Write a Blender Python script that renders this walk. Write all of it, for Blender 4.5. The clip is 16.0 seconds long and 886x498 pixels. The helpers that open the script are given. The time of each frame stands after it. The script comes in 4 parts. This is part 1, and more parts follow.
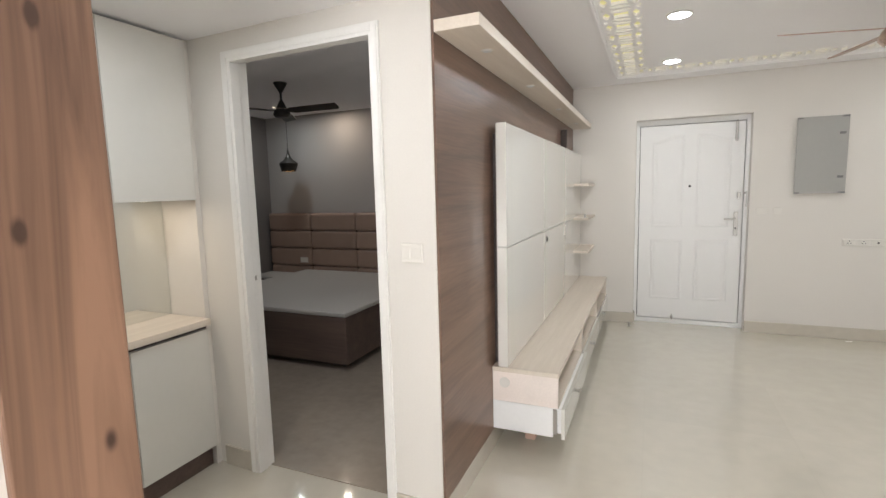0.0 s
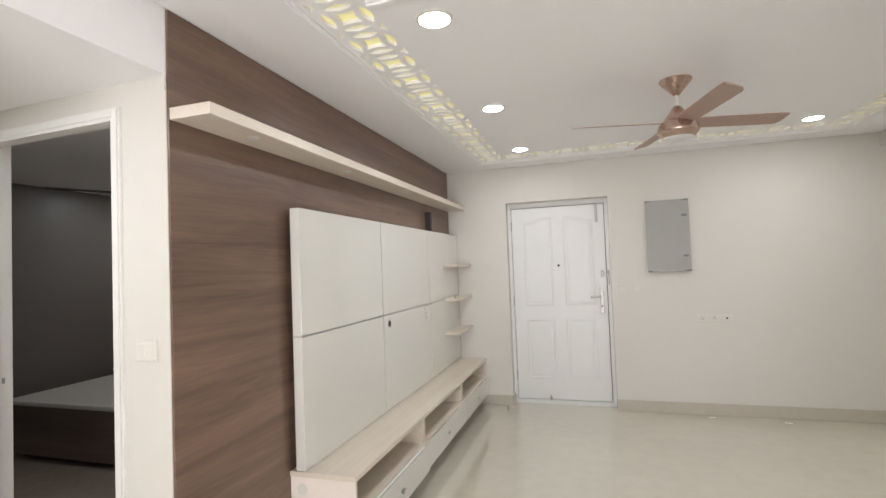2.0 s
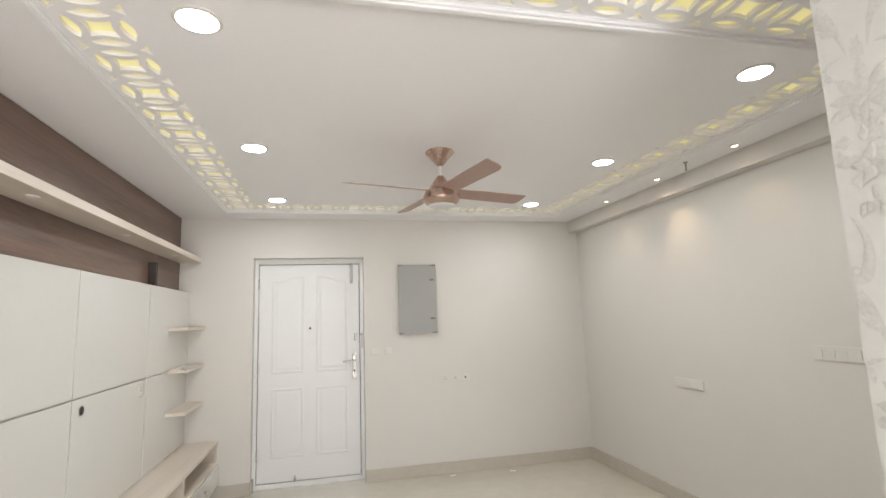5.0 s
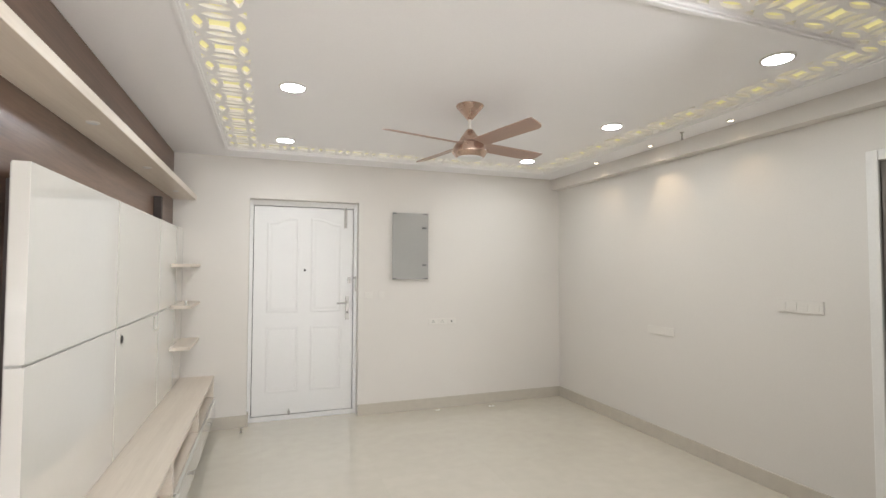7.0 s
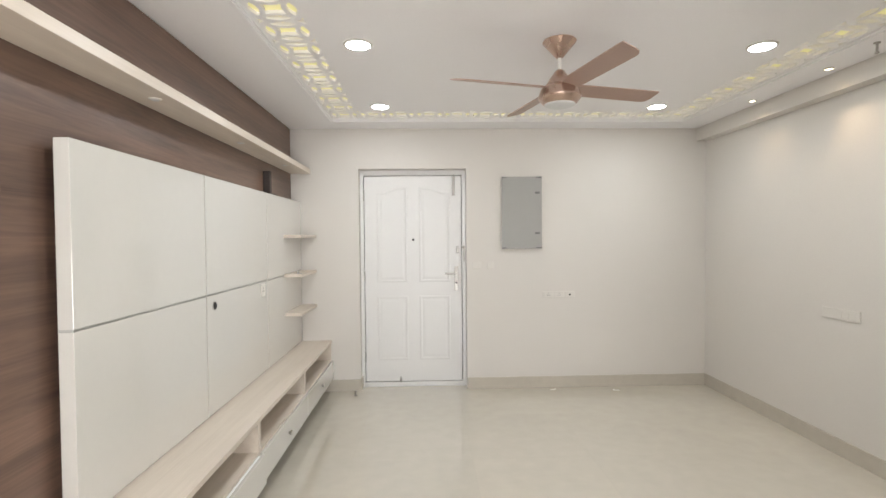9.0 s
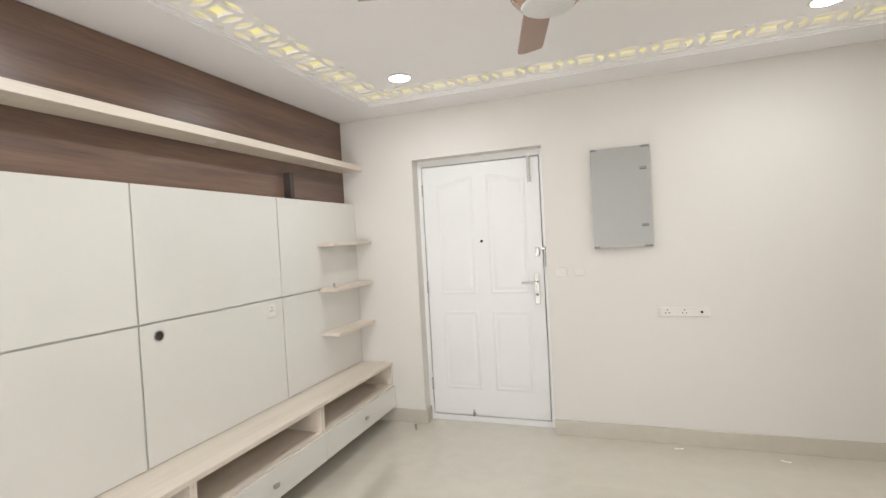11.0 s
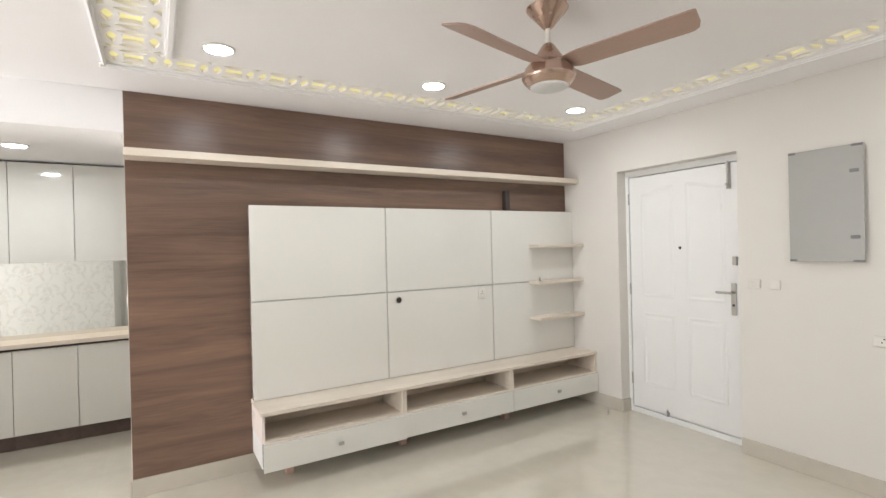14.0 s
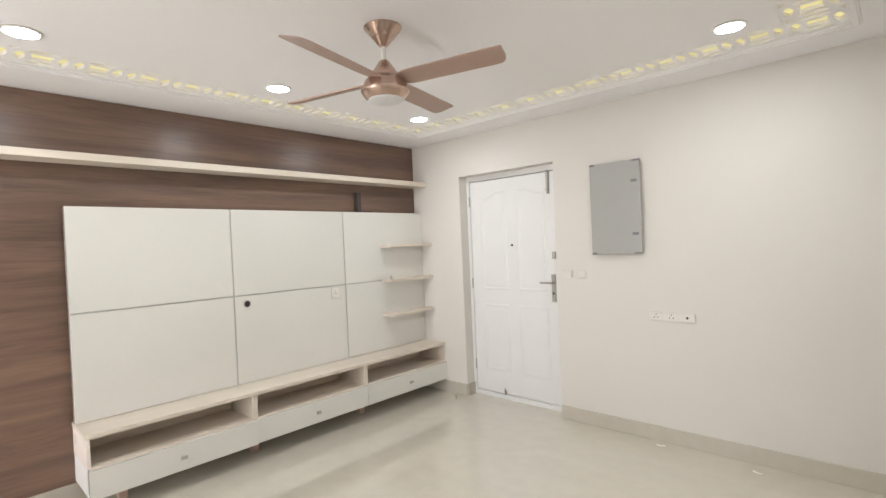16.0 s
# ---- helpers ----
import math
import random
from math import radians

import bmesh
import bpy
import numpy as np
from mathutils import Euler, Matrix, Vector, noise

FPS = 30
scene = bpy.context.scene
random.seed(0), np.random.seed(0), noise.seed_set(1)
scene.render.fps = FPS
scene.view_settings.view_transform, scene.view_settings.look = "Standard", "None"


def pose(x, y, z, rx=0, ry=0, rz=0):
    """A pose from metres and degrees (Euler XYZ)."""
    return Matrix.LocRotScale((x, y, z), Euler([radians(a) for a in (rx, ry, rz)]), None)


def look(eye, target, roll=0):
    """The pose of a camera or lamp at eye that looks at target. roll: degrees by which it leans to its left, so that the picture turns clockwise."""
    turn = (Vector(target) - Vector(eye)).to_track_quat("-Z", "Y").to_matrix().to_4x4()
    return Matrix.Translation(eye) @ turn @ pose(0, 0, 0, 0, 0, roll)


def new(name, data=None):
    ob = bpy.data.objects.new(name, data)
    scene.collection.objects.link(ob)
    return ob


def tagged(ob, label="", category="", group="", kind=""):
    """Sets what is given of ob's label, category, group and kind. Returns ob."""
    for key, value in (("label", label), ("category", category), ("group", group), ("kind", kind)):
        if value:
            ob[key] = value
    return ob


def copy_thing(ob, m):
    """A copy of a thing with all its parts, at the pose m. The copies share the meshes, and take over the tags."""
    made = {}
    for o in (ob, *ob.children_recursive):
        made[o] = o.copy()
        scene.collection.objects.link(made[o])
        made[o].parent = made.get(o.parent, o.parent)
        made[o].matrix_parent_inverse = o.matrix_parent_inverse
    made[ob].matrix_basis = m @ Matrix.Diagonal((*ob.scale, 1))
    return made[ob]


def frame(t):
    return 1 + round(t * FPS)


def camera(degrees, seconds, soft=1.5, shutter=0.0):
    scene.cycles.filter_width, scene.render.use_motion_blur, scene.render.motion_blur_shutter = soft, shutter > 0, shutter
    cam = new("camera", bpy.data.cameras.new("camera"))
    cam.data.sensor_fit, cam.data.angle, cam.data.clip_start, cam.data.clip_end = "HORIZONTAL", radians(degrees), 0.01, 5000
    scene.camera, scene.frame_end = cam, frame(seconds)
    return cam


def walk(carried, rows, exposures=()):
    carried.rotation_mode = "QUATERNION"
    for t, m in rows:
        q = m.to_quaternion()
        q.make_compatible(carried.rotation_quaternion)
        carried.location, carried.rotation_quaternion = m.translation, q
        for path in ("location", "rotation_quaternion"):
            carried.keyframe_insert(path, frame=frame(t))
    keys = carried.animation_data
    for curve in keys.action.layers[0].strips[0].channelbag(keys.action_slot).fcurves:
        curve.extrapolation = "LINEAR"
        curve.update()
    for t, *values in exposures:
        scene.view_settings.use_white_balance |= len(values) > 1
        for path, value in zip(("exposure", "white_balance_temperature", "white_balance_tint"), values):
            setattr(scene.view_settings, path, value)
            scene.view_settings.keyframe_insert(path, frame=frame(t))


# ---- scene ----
cam = camera(84.8, 16.0)
PATH = [
    (0, (0.009, -0.019, 1.484), (-0.775, 1.805, 1.244), -1.5),
    (0.5, (0.21, 0.019, 1.496), (-0.519, 1.873, 1.318), -2.9),
    (1, (0.394, 0.09, 1.511), (-0.341, 1.947, 1.399), -3.8),
    (1.5, (0.548, 0.232, 1.493), (-0.179, 2.095, 1.449), -3.0),
    (2, (0.727, 0.354, 1.503), (0.138, 2.264, 1.573), -2.2),
    (2.5, (0.917, 0.457, 1.528), (0.557, 2.412, 1.743), -1.8),
    (3, (0.983, 0.502, 1.539), (0.833, 2.464, 1.894), -2.7),
    (3.5, (0.998, 0.485, 1.559), (0.971, 2.44, 1.979), -3.0),
    (4, (0.963, 0.508, 1.535), (1.016, 2.471, 1.917), -2.6),
    (4.5, (0.796, 0.58, 1.515), (1.015, 2.541, 1.842), -2.3),
    (5, (0.575, 0.614, 1.516), (1.025, 2.542, 1.796), -2.1),
    (5.2, (0.508, 0.59, 1.515), (1.043, 2.498, 1.785), -2.1),
    (7.3, (0.011, 0.581, 1.488), (0.687, 2.463, 1.517), 0.4),
    (7.5, (0.011, 0.578, 1.49), (0.628, 2.48, 1.488), 0.6),
    (8, (0.139, 0.532, 1.496), (0.591, 2.48, 1.447), 0.5),
    (8.5, (0.328, 0.59, 1.485), (0.621, 2.568, 1.424), 0.2),
    (9, (0.508, 0.81, 1.479), (0.574, 2.808, 1.432), -0.5),
    (9.2, (0.599, 0.904, 1.482), (0.554, 2.903, 1.44), -1.0),
    (11.3, (1.548, 1.995, 1.49), (0.727, 3.818, 1.448), -2.8),
    (11.5, (1.652, 2.053, 1.468), (0.719, 3.821, 1.424), -2.4),
    (12, (1.972, 2.171, 1.478), (0.679, 3.696, 1.441), -1.7),
    (12.5, (2.273, 2.14, 1.495), (0.673, 3.34, 1.478), -1.3),
    (13, (2.47, 2.032, 1.481), (0.773, 3.088, 1.447), -0.7),
    (13.5, (2.618, 1.973, 1.505), (0.896, 2.99, 1.474), -0.8),
    (14, (2.787, 1.95, 1.512), (1.067, 2.97, 1.505), -1.4),
    (14.5, (2.944, 1.936, 1.509), (1.257, 3.01, 1.519), -2.1),
    (15, (3.014, 1.937, 1.512), (1.395, 3.112, 1.522), -2.5),
    (15.5, (2.989, 1.919, 1.505), (1.48, 3.232, 1.505), -2.6),
    (16, (2.971, 1.911, 1.504), (1.605, 3.372, 1.481), -2.5),
]
EXPOSURES = [(0.0, -0.17), (0.7, -0.12), (1.5, -0.25), (2.4, -0.12), (3.0, -0.27), (3.5, -0.30), (4.0, -0.27), (4.5, -0.11), (5.0, -0.06), (7.5, -0.01), (9.0, 0.01), (11.5, 0.20), (12.5, 0.21), (13.5, 0.10), (16.0, 0.15)]
walk(cam, [(t, look(eye, target, roll)) for t, eye, target, roll in PATH], EXPOSURES)

# ---- world, sun, large lights ----
world = bpy.data.worlds.new("world")
scene.world = world
world.use_nodes = True
wn = world.node_tree.nodes
sky = wn.new("ShaderNodeTexSky")
sky.sky_type, sky.sun_disc = "NISHITA", False
sky.sun_elevation, sky.sun_rotation = radians(42), radians(200)
wn["Background"].inputs[1].default_value = 0.10
world.node_tree.links.new(sky.outputs[0], wn["Background"].inputs[0])


def lamp(name, kind, place, aim, power, color, size=0.1, size_y=None, spot=60, blend=0.6):
    data = bpy.data.lights.new(name, kind)
    data.energy, data.color = power, color
    if kind == "AREA":
        data.shape = "RECTANGLE" if size_y else "DISK"
        data.size = size
        if size_y:
            data.size_y = size_y
    else:
        data.shadow_soft_size = size
    if kind == "SPOT":
        data.spot_size, data.spot_blend = radians(spot), blend
    ob = new(name, data)
    ob.matrix_world = look(place, aim)
    return ob


sun = bpy.data.lights.new("sun", "SUN")
sun.energy, sun.angle, sun.color = 2.0, radians(0.5), (1.0, 0.95, 0.88)
new("sun", sun).matrix_world = look((-2, -6, 6), (-1, 0, 0))

CEIL, LOW = 2.53, 2.275
DAY, COOL, WARM = (0.972, 0.976, 0.988), (0.922, 0.962, 0.992), (1.0, 0.74, 0.48)
DOWNLIGHTS = [(x, y) for y in (2.245, 3.477, 4.715) for x in (0.145, 2.384)]
SPOTS = [3.07, 3.83, 4.555]
lamp("window_light", "AREA", (0.5, -2.55, 0.85), (0.5, 0, 3.0), 112, DAY, 1.5, 1.3)
for x, y in DOWNLIGHTS:
    lamp("downlight_lamp", "AREA", (x, y, CEIL - 0.016), (x, y, 0), 5.0, COOL, 0.13)
# corridor lamp, and an added unseen one at (0.4, -1.0) for the dining end
for x, y in ((-1.50, 1.15), (0.4, -1.0)):
    z = LOW if x < -0.79 else CEIL
    lamp("downlight_lamp", "AREA", (x, y, z - 0.016), (x, y, 0), 6.0, COOL, 0.13)
for y, power in zip(SPOTS, (3.0, 7.2, 3.6)):
    lamp("spot_lamp", "SPOT", (3.067, y, CEIL - 0.012), (3.235, y, 1.4), power, WARM, 0.02, spot=88, blend=1.0)
PUCKS = (1.60, 1.17, 0.74)
for y in PUCKS:
    lamp("puck_lamp", "AREA", (-2.30, y, 1.4635), (-2.30, y, 0), 0.62, (1.0, 0.84, 0.66), 0.05)
lamp("pendant_lamp", "POINT", (-4.2, 4.92, 1.80), (-4.2, 4.92, 0), 0.5, (1.0, 0.6, 0.25), 0.03)
# the third, at (-2.2, 2.6), is an added unseen fill that brightens the bedroom
for x, y, tint, power in ((-4.07, 4.59, (0.85, 0.95, 1.0), 4.4), (-3.55, 4.90, (1.0, 0.84, 0.68), 3.4), (-2.2, 2.6, COOL, 8.5)):
    lamp("bedroom_lamp_and_fill", "AREA", (x, y, 2.488), (x, y, 0), power, tint, 0.06)

# ---- materials ----


def material(name, color, rough=0.5, metal=0.0, vary=0.06, scale=3.0, fine=60.0, bump=0.05, coat=0.0, stretch=(1, 1, 1), emit=None, spec=0.5):
    """A plain surface with two scales of variation in tone, and fine relief."""
    m = bpy.data.materials.new(name)
    m.use_nodes = True
    n, l = m.node_tree.nodes, m.node_tree.links
    b = n["Principled BSDF"]
    b.inputs["Roughness"].default_value = rough
    b.inputs["Metallic"].default_value = metal
    b.inputs["Coat Weight"].default_value = coat
    b.inputs["Coat Roughness"].default_value = 0.05
    b.inputs["Specular IOR Level"].default_value = spec
    tc = n.new("ShaderNodeTexCoord")
    mp = n.new("ShaderNodeMapping")
    mp.inputs["Scale"].default_value = stretch
    l.new(tc.outputs["Object"], mp.inputs[0])
    big, small = n.new("ShaderNodeTexNoise"), n.new("ShaderNodeTexNoise")
    big.inputs["Scale"].default_value, small.inputs["Scale"].default_value = scale, fine
    big.inputs["Detail"].default_value = 4
    for t in (big, small):
        l.new(mp.outputs[0], t.inputs["Vector"])
    add = n.new("ShaderNodeMath")
    add.operation = "ADD"
    l.new(big.outputs[0], add.inputs[0])
    l.new(small.outputs[0], add.inputs[1])
    ramp = n.new("ShaderNodeMapRange")
    ramp.inputs[1].default_value, ramp.inputs[2].default_value = 0.6, 1.4
    ramp.inputs[3].default_value, ramp.inputs[4].default_value = 1 - vary, 1 + vary
    l.new(add.outputs[0], ramp.inputs[0])
    hue = n.new("ShaderNodeHueSaturation")
    hue.inputs["Color"].default_value = (*color, 1)
    l.new(ramp.outputs[0], hue.inputs["Value"])
    l.new(hue.outputs[0], b.inputs["Base Color"])
    rr = n.new("ShaderNodeMapRange")
    rr.inputs[3].default_value, rr.inputs[4].default_value = max(0.02, rough * 0.85), min(1, rough * 1.2)
    l.new(big.outputs[0], rr.inputs[0])
    l.new(rr.outputs[0], b.inputs["Roughness"])
    if bump:
        bp = n.new("ShaderNodeBump")
        bp.inputs["Strength"].default_value, bp.inputs["Distance"].default_value = bump, 0.002
        l.new(small.outputs[0], bp.inputs["Height"])
        l.new(bp.outputs[0], b.inputs["Normal"])
    if emit:
        b.inputs["Emission Color"].default_value = (*emit[0], 1)
        b.inputs["Emission Strength"].default_value = emit[1]
    return m


def wood(name, dark, light, rough, along, bands=9.0, contrast=1.0, knots=0.0, bump=0.05, bend_by=0.06, pull=0.05, fibre=0.58, broad=0.22, broad_scale=1.6):
    """Laminate or veneer with its grain along one axis ('x', 'y' or 'z')."""
    m = bpy.data.materials.new(name)
    m.use_nodes = True
    n, l = m.node_tree.nodes, m.node_tree.links
    b = n["Principled BSDF"]
    tc, mp = n.new("ShaderNodeTexCoord"), n.new("ShaderNodeMapping")
    s = {"x": (pull, 1, 1), "y": (1, pull, 1), "z": (1, 1, pull)}[along]
    mp.inputs["Scale"].default_value = s
    l.new(tc.outputs["Object"], mp.inputs[0])
    bend = n.new("ShaderNodeTexNoise")
    bend.inputs["Scale"].default_value, bend.inputs["Detail"].default_value = 6.0, 2
    l.new(mp.outputs[0], bend.inputs["Vector"])
    mix = n.new("ShaderNodeVectorMath")
    mix.operation = "MULTIPLY_ADD"
    mix.inputs[1].default_value = (bend_by, bend_by, bend_by)
    l.new(bend.outputs["Color"], mix.inputs[0])
    l.new(mp.outputs[0], mix.inputs[2])
    grain, streak, wide = (n.new("ShaderNodeTexNoise") for _ in range(3))
    grain.inputs["Scale"].default_value, grain.inputs["Detail"].default_value = bands, 6
    streak.inputs["Scale"].default_value, streak.inputs["Detail"].default_value = bands * 9, 3
    wide.inputs["Scale"].default_value = broad_scale
    for t in (grain, streak):
        l.new(mix.outputs[0], t.inputs["Vector"])
    wm = n.new("ShaderNodeMapping")
    wm.inputs["Scale"].default_value = [0.13 if k == pull else 1 for k in s] if broad_scale > 2 else (1, 1, 1)
    l.new(tc.outputs["Object"], wm.inputs[0])
    l.new(wm.outputs[0], wide.inputs["Vector"])
    a = n.new("ShaderNodeMath")
    a.operation = "MULTIPLY_ADD"
    a.inputs[1].default_value = fibre
    l.new(streak.outputs[0], a.inputs[0])
    l.new(grain.outputs[0], a.inputs[2])
    a2 = n.new("ShaderNodeMath")
    a2.operation = "MULTIPLY_ADD"
    a2.inputs[1].default_value = broad
    l.new(wide.outputs[0], a2.inputs[0])
    l.new(a.outputs[0], a2.inputs[2])
    value = a2.outputs[0]
    if knots:
        v = n.new("ShaderNodeTexVoronoi")
        v.voronoi_dimensions = "2D"
        v.inputs["Scale"].default_value = 6.0
        sep, com = n.new("ShaderNodeSeparateXYZ"), n.new("ShaderNodeCombineXYZ")
        squash = n.new("ShaderNodeMath")
        squash.operation = "MULTIPLY"
        squash.inputs[1].default_value = 0.5
        l.new(tc.outputs["Object"], sep.inputs[0])
        l.new(sep.outputs["Y"], com.inputs["X"])
        l.new(sep.outputs["Z"], squash.inputs[0])
        l.new(squash.outputs[0], com.inputs["Y"])
        l.new(com.outputs[0], v.inputs["Vector"])
        k = n.new("ShaderNodeMapRange")
        k.interpolation_type = "SMOOTHSTEP"
        k.inputs[1].default_value, k.inputs[2].default_value = 0.005, 0.085
        k.inputs[3].default_value, k.inputs[4].default_value = -knots, 0.0
        l.new(v.outputs["Distance"], k.inputs[0])
        kk = n.new("ShaderNodeMath")
        l.new(value, kk.inputs[0])
        l.new(k.outputs[0], kk.inputs[1])
        value = kk.outputs[0]
    r = n.new("ShaderNodeValToRGB")
    total = 1 + fibre + broad
    norm = n.new("ShaderNodeMath")
    norm.operation = "DIVIDE"
    norm.inputs[1].default_value = total
    l.new(value, norm.inputs[0])
    value = norm.outputs[0]
    mid, half = 0.5, 0.25 / contrast / total
    r.color_ramp.elements[0].position, r.color_ramp.elements[1].position = max(0, mid - half), min(1, mid + half)
    r.color_ramp.elements[0].color, r.color_ramp.elements[1].color = (*dark, 1), (*light, 1)
    l.new(value, r.inputs[0])
    l.new(r.outputs[0], b.inputs["Base Color"])
    b.inputs["Roughness"].default_value = rough
    bp = n.new("ShaderNodeBump")
    bp.inputs["Strength"].default_value, bp.inputs["Distance"].default_value = bump, 0.002
    l.new(streak.outputs[0], bp.inputs["Height"])
    l.new(bp.outputs[0], b.inputs["Normal"])
    return m


def tile_floor(name, color):
    """Large polished vitrified tiles with hairline joints and faint clouding."""
    m = material(name, color, 0.05, vary=0.05, scale=1.3, fine=9, bump=0.0, coat=1.0, spec=0.75)
    n, l = m.node_tree.nodes, m.node_tree.links
    b = n["Principled BSDF"]
    brick = n.new("ShaderNodeTexBrick")
    brick.offset, brick.squash = 0.0, 1.0
    for k, v in (("Scale", 1.0), ("Mortar Size", 0.0012), ("Mortar Smooth", 0.6), ("Brick Width", 0.8), ("Row Height", 0.8)):
        brick.inputs[k].default_value = v
    tc = n.new("ShaderNodeTexCoord")
    l.new(tc.outputs["Object"], brick.inputs["Vector"])
    brick.inputs["Color1"].default_value = (1, 1, 1, 1)
    brick.inputs["Color2"].default_value = (0.97, 0.97, 0.97, 1)
    brick.inputs["Mortar"].default_value = (0.92, 0.915, 0.91, 1)
    mx = n.new("ShaderNodeMix")
    mx.data_type, mx.blend_type = "RGBA", "MULTIPLY"
    mx.inputs[0].default_value = 1.0
    src = b.inputs["Base Color"].links[0].from_socket
    l.new(src, mx.inputs[6])
    l.new(brick.outputs[0], mx.inputs[7])
    l.new(mx.outputs[2], b.inputs["Base Color"])
    return m


M = {
    "wall": material("wall paint", (0.712, 0.676, 0.630), 0.62, vary=0.025, scale=1.2, fine=140, bump=0.06),
    "ceiling": material("ceiling paint", (0.92, 0.905, 0.915), 0.7, vary=0.02, scale=0.8, fine=120, bump=0.04),
    "floor": tile_floor("floor tile", (0.625, 0.58, 0.492)),
    "skirting": material("skirting tile", (0.55, 0.503, 0.43), 0.22, vary=0.06, scale=2, fine=12, bump=0.0),
    "trim": material("white gloss paint", (0.82, 0.80, 0.77), 0.34, vary=0.03, scale=4, fine=70, bump=0.04),
    "door": material("white door paint", (0.80, 0.79, 0.775), 0.38, vary=0.02, scale=5, fine=110, bump=0.05),
    "walnut": wood("walnut laminate", (0.090, 0.054, 0.041), (0.262, 0.160, 0.113), 0.34, "y", 11, 0.66, pull=0.05, fibre=0.50, broad=0.80, broad_scale=4.0, bend_by=0.16),
    "walnut_plain": wood("dark walnut laminate", (0.075, 0.052, 0.045), (0.155, 0.106, 0.088), 0.35, "x", 8, 0.8),
    "post": wood("knotty wood veneer", (0.062, 0.031, 0.021), (0.300, 0.168, 0.108), 0.42, "z", 8, 1.25, 0.36, bend_by=0.30, pull=0.07, fibre=0.22, broad=0.5, broad_scale=5.0),
    "maple": wood("pale maple laminate", (0.655, 0.57, 0.48), (0.775, 0.69, 0.595), 0.38, "y", 12, 0.9),
    "raw": material("pinkish raw board", (0.85, 0.765, 0.71), 0.6, vary=0.05, scale=8, fine=90),
    "leg_wood": material("reddish raw wood", (0.52, 0.35, 0.28), 0.6, vary=0.10, scale=12, fine=90),
    "white_gloss": material("white gloss laminate", (0.74, 0.722, 0.675), 0.05, vary=0.012, scale=2, fine=30, bump=0.0, spec=0.7, coat=1.0),
    "white_side": material("white laminate edge", (0.87, 0.87, 0.865), 0.35, vary=0.02, scale=4, fine=50, bump=0.02),
    "groove": material("grey groove strip", (0.50, 0.495, 0.47), 0.5, vary=0.04),
    # dark fittings, and strips whose colour stands for the shade in gaps
    "dark": material("dark board, shade of gaps in colour", (0.06, 0.045, 0.04), 0.6, vary=0.1),
    "steel": material("brushed steel", (0.43, 0.41, 0.385), 0.40, 1.0, vary=0.05, scale=10, fine=200, bump=0.03),
    "copper": material("brushed copper", (0.56, 0.41, 0.335), 0.26, 0.85, vary=0.05, scale=6, fine=180, bump=0.02),
    "blade": material("copper painted blade", (0.415, 0.29, 0.24), 0.40, 0.25, vary=0.05, scale=5, fine=90, bump=0.02),
    "plastic": material("white plastic", (0.735, 0.702, 0.652), 0.36, vary=0.02, scale=8, fine=60, bump=0.01),
    "zinc": material("dull zinc", (0.20, 0.20, 0.195), 0.5, 0.3, vary=0.08, scale=20, fine=150, bump=0.02),
    "hole": material("black socket hole", (0.02, 0.02, 0.02), 0.6, vary=0.1),
    "frosted": material("grey back-painted glass", (0.372, 0.366, 0.345), 0.34, vary=0.02, scale=2, fine=20, bump=0.0),
    "lens": material("white diffuser", (0.8, 0.8, 0.8), 0.4, emit=((0.93, 0.975, 1.0), 40.0), bump=0),
    "warm_lens": material("warm lamp lens", (0.8, 0.8, 0.8), 0.4, emit=((1.0, 0.85, 0.62), 7.0), bump=0),
    "off_lens": material("milky fan lamp cover", (0.72, 0.72, 0.72), 0.3, bump=0),
    "cove": material("yellow lit acrylic", (0.76, 0.725, 0.42), 0.5, vary=0.08, scale=6, fine=40, bump=0, emit=((1.0, 0.87, 0.40), 0.42)),
    "black": material("matt black metal", (0.025, 0.022, 0.02), 0.45, 0.4, vary=0.1, bump=0.02),
    "gold": material("gold pendant lining", (0.75, 0.45, 0.15), 0.3, 0.9, emit=((1.0, 0.5, 0.12), 1.2), bump=0),
    "leather": material("brown tufted leatherette", (0.34, 0.235, 0.185), 0.42, vary=0.10, scale=5, fine=120, bump=0.12),
    "bedtop": material("pale bed board", (0.50, 0.48, 0.455), 0.5, vary=0.05, scale=2, fine=50),
    "grey_wall": material("dark grey laminate", (0.19, 0.172, 0.165), 0.4, vary=0.08, scale=1.5, fine=60),
    # the floor tile again, darkened in colour for the dim bedroom
    "bedroom_floor": material("floor tile with dim light in colour", (0.33, 0.275, 0.225), 0.16, vary=0.12, scale=2, fine=14, bump=0.0),
    # wall paint scaled down; the dimness of the rooms beyond is in the colour
    "bedroom_wall": material("wall paint with dim light in colour", (0.43, 0.40, 0.38), 0.6, vary=0.03, scale=1, fine=120),
    "paper": material("white wallpaper", (0.66, 0.65, 0.62), 0.55, vary=0.04, scale=7, fine=45, bump=0.10),
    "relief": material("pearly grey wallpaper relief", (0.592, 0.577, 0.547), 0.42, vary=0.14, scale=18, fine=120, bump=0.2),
    "far": material("pale terrace plaster", (0.6, 0.58, 0.54), 0.8, vary=0.06),
}
mirror_mat = bpy.data.materials.new("mirror")
mirror_mat.use_nodes = True
mb = mirror_mat.node_tree.nodes["Principled BSDF"]
mb.inputs["Base Color"].default_value, mb.inputs["Metallic"].default_value, mb.inputs["Roughness"].default_value = (0.80, 0.82, 0.80, 1), 1.0, 0.02
M["mirror"] = mirror_mat
glass_mat = bpy.data.materials.new("window glass")
glass_mat.use_nodes = True
gb = glass_mat.node_tree.nodes["Principled BSDF"]
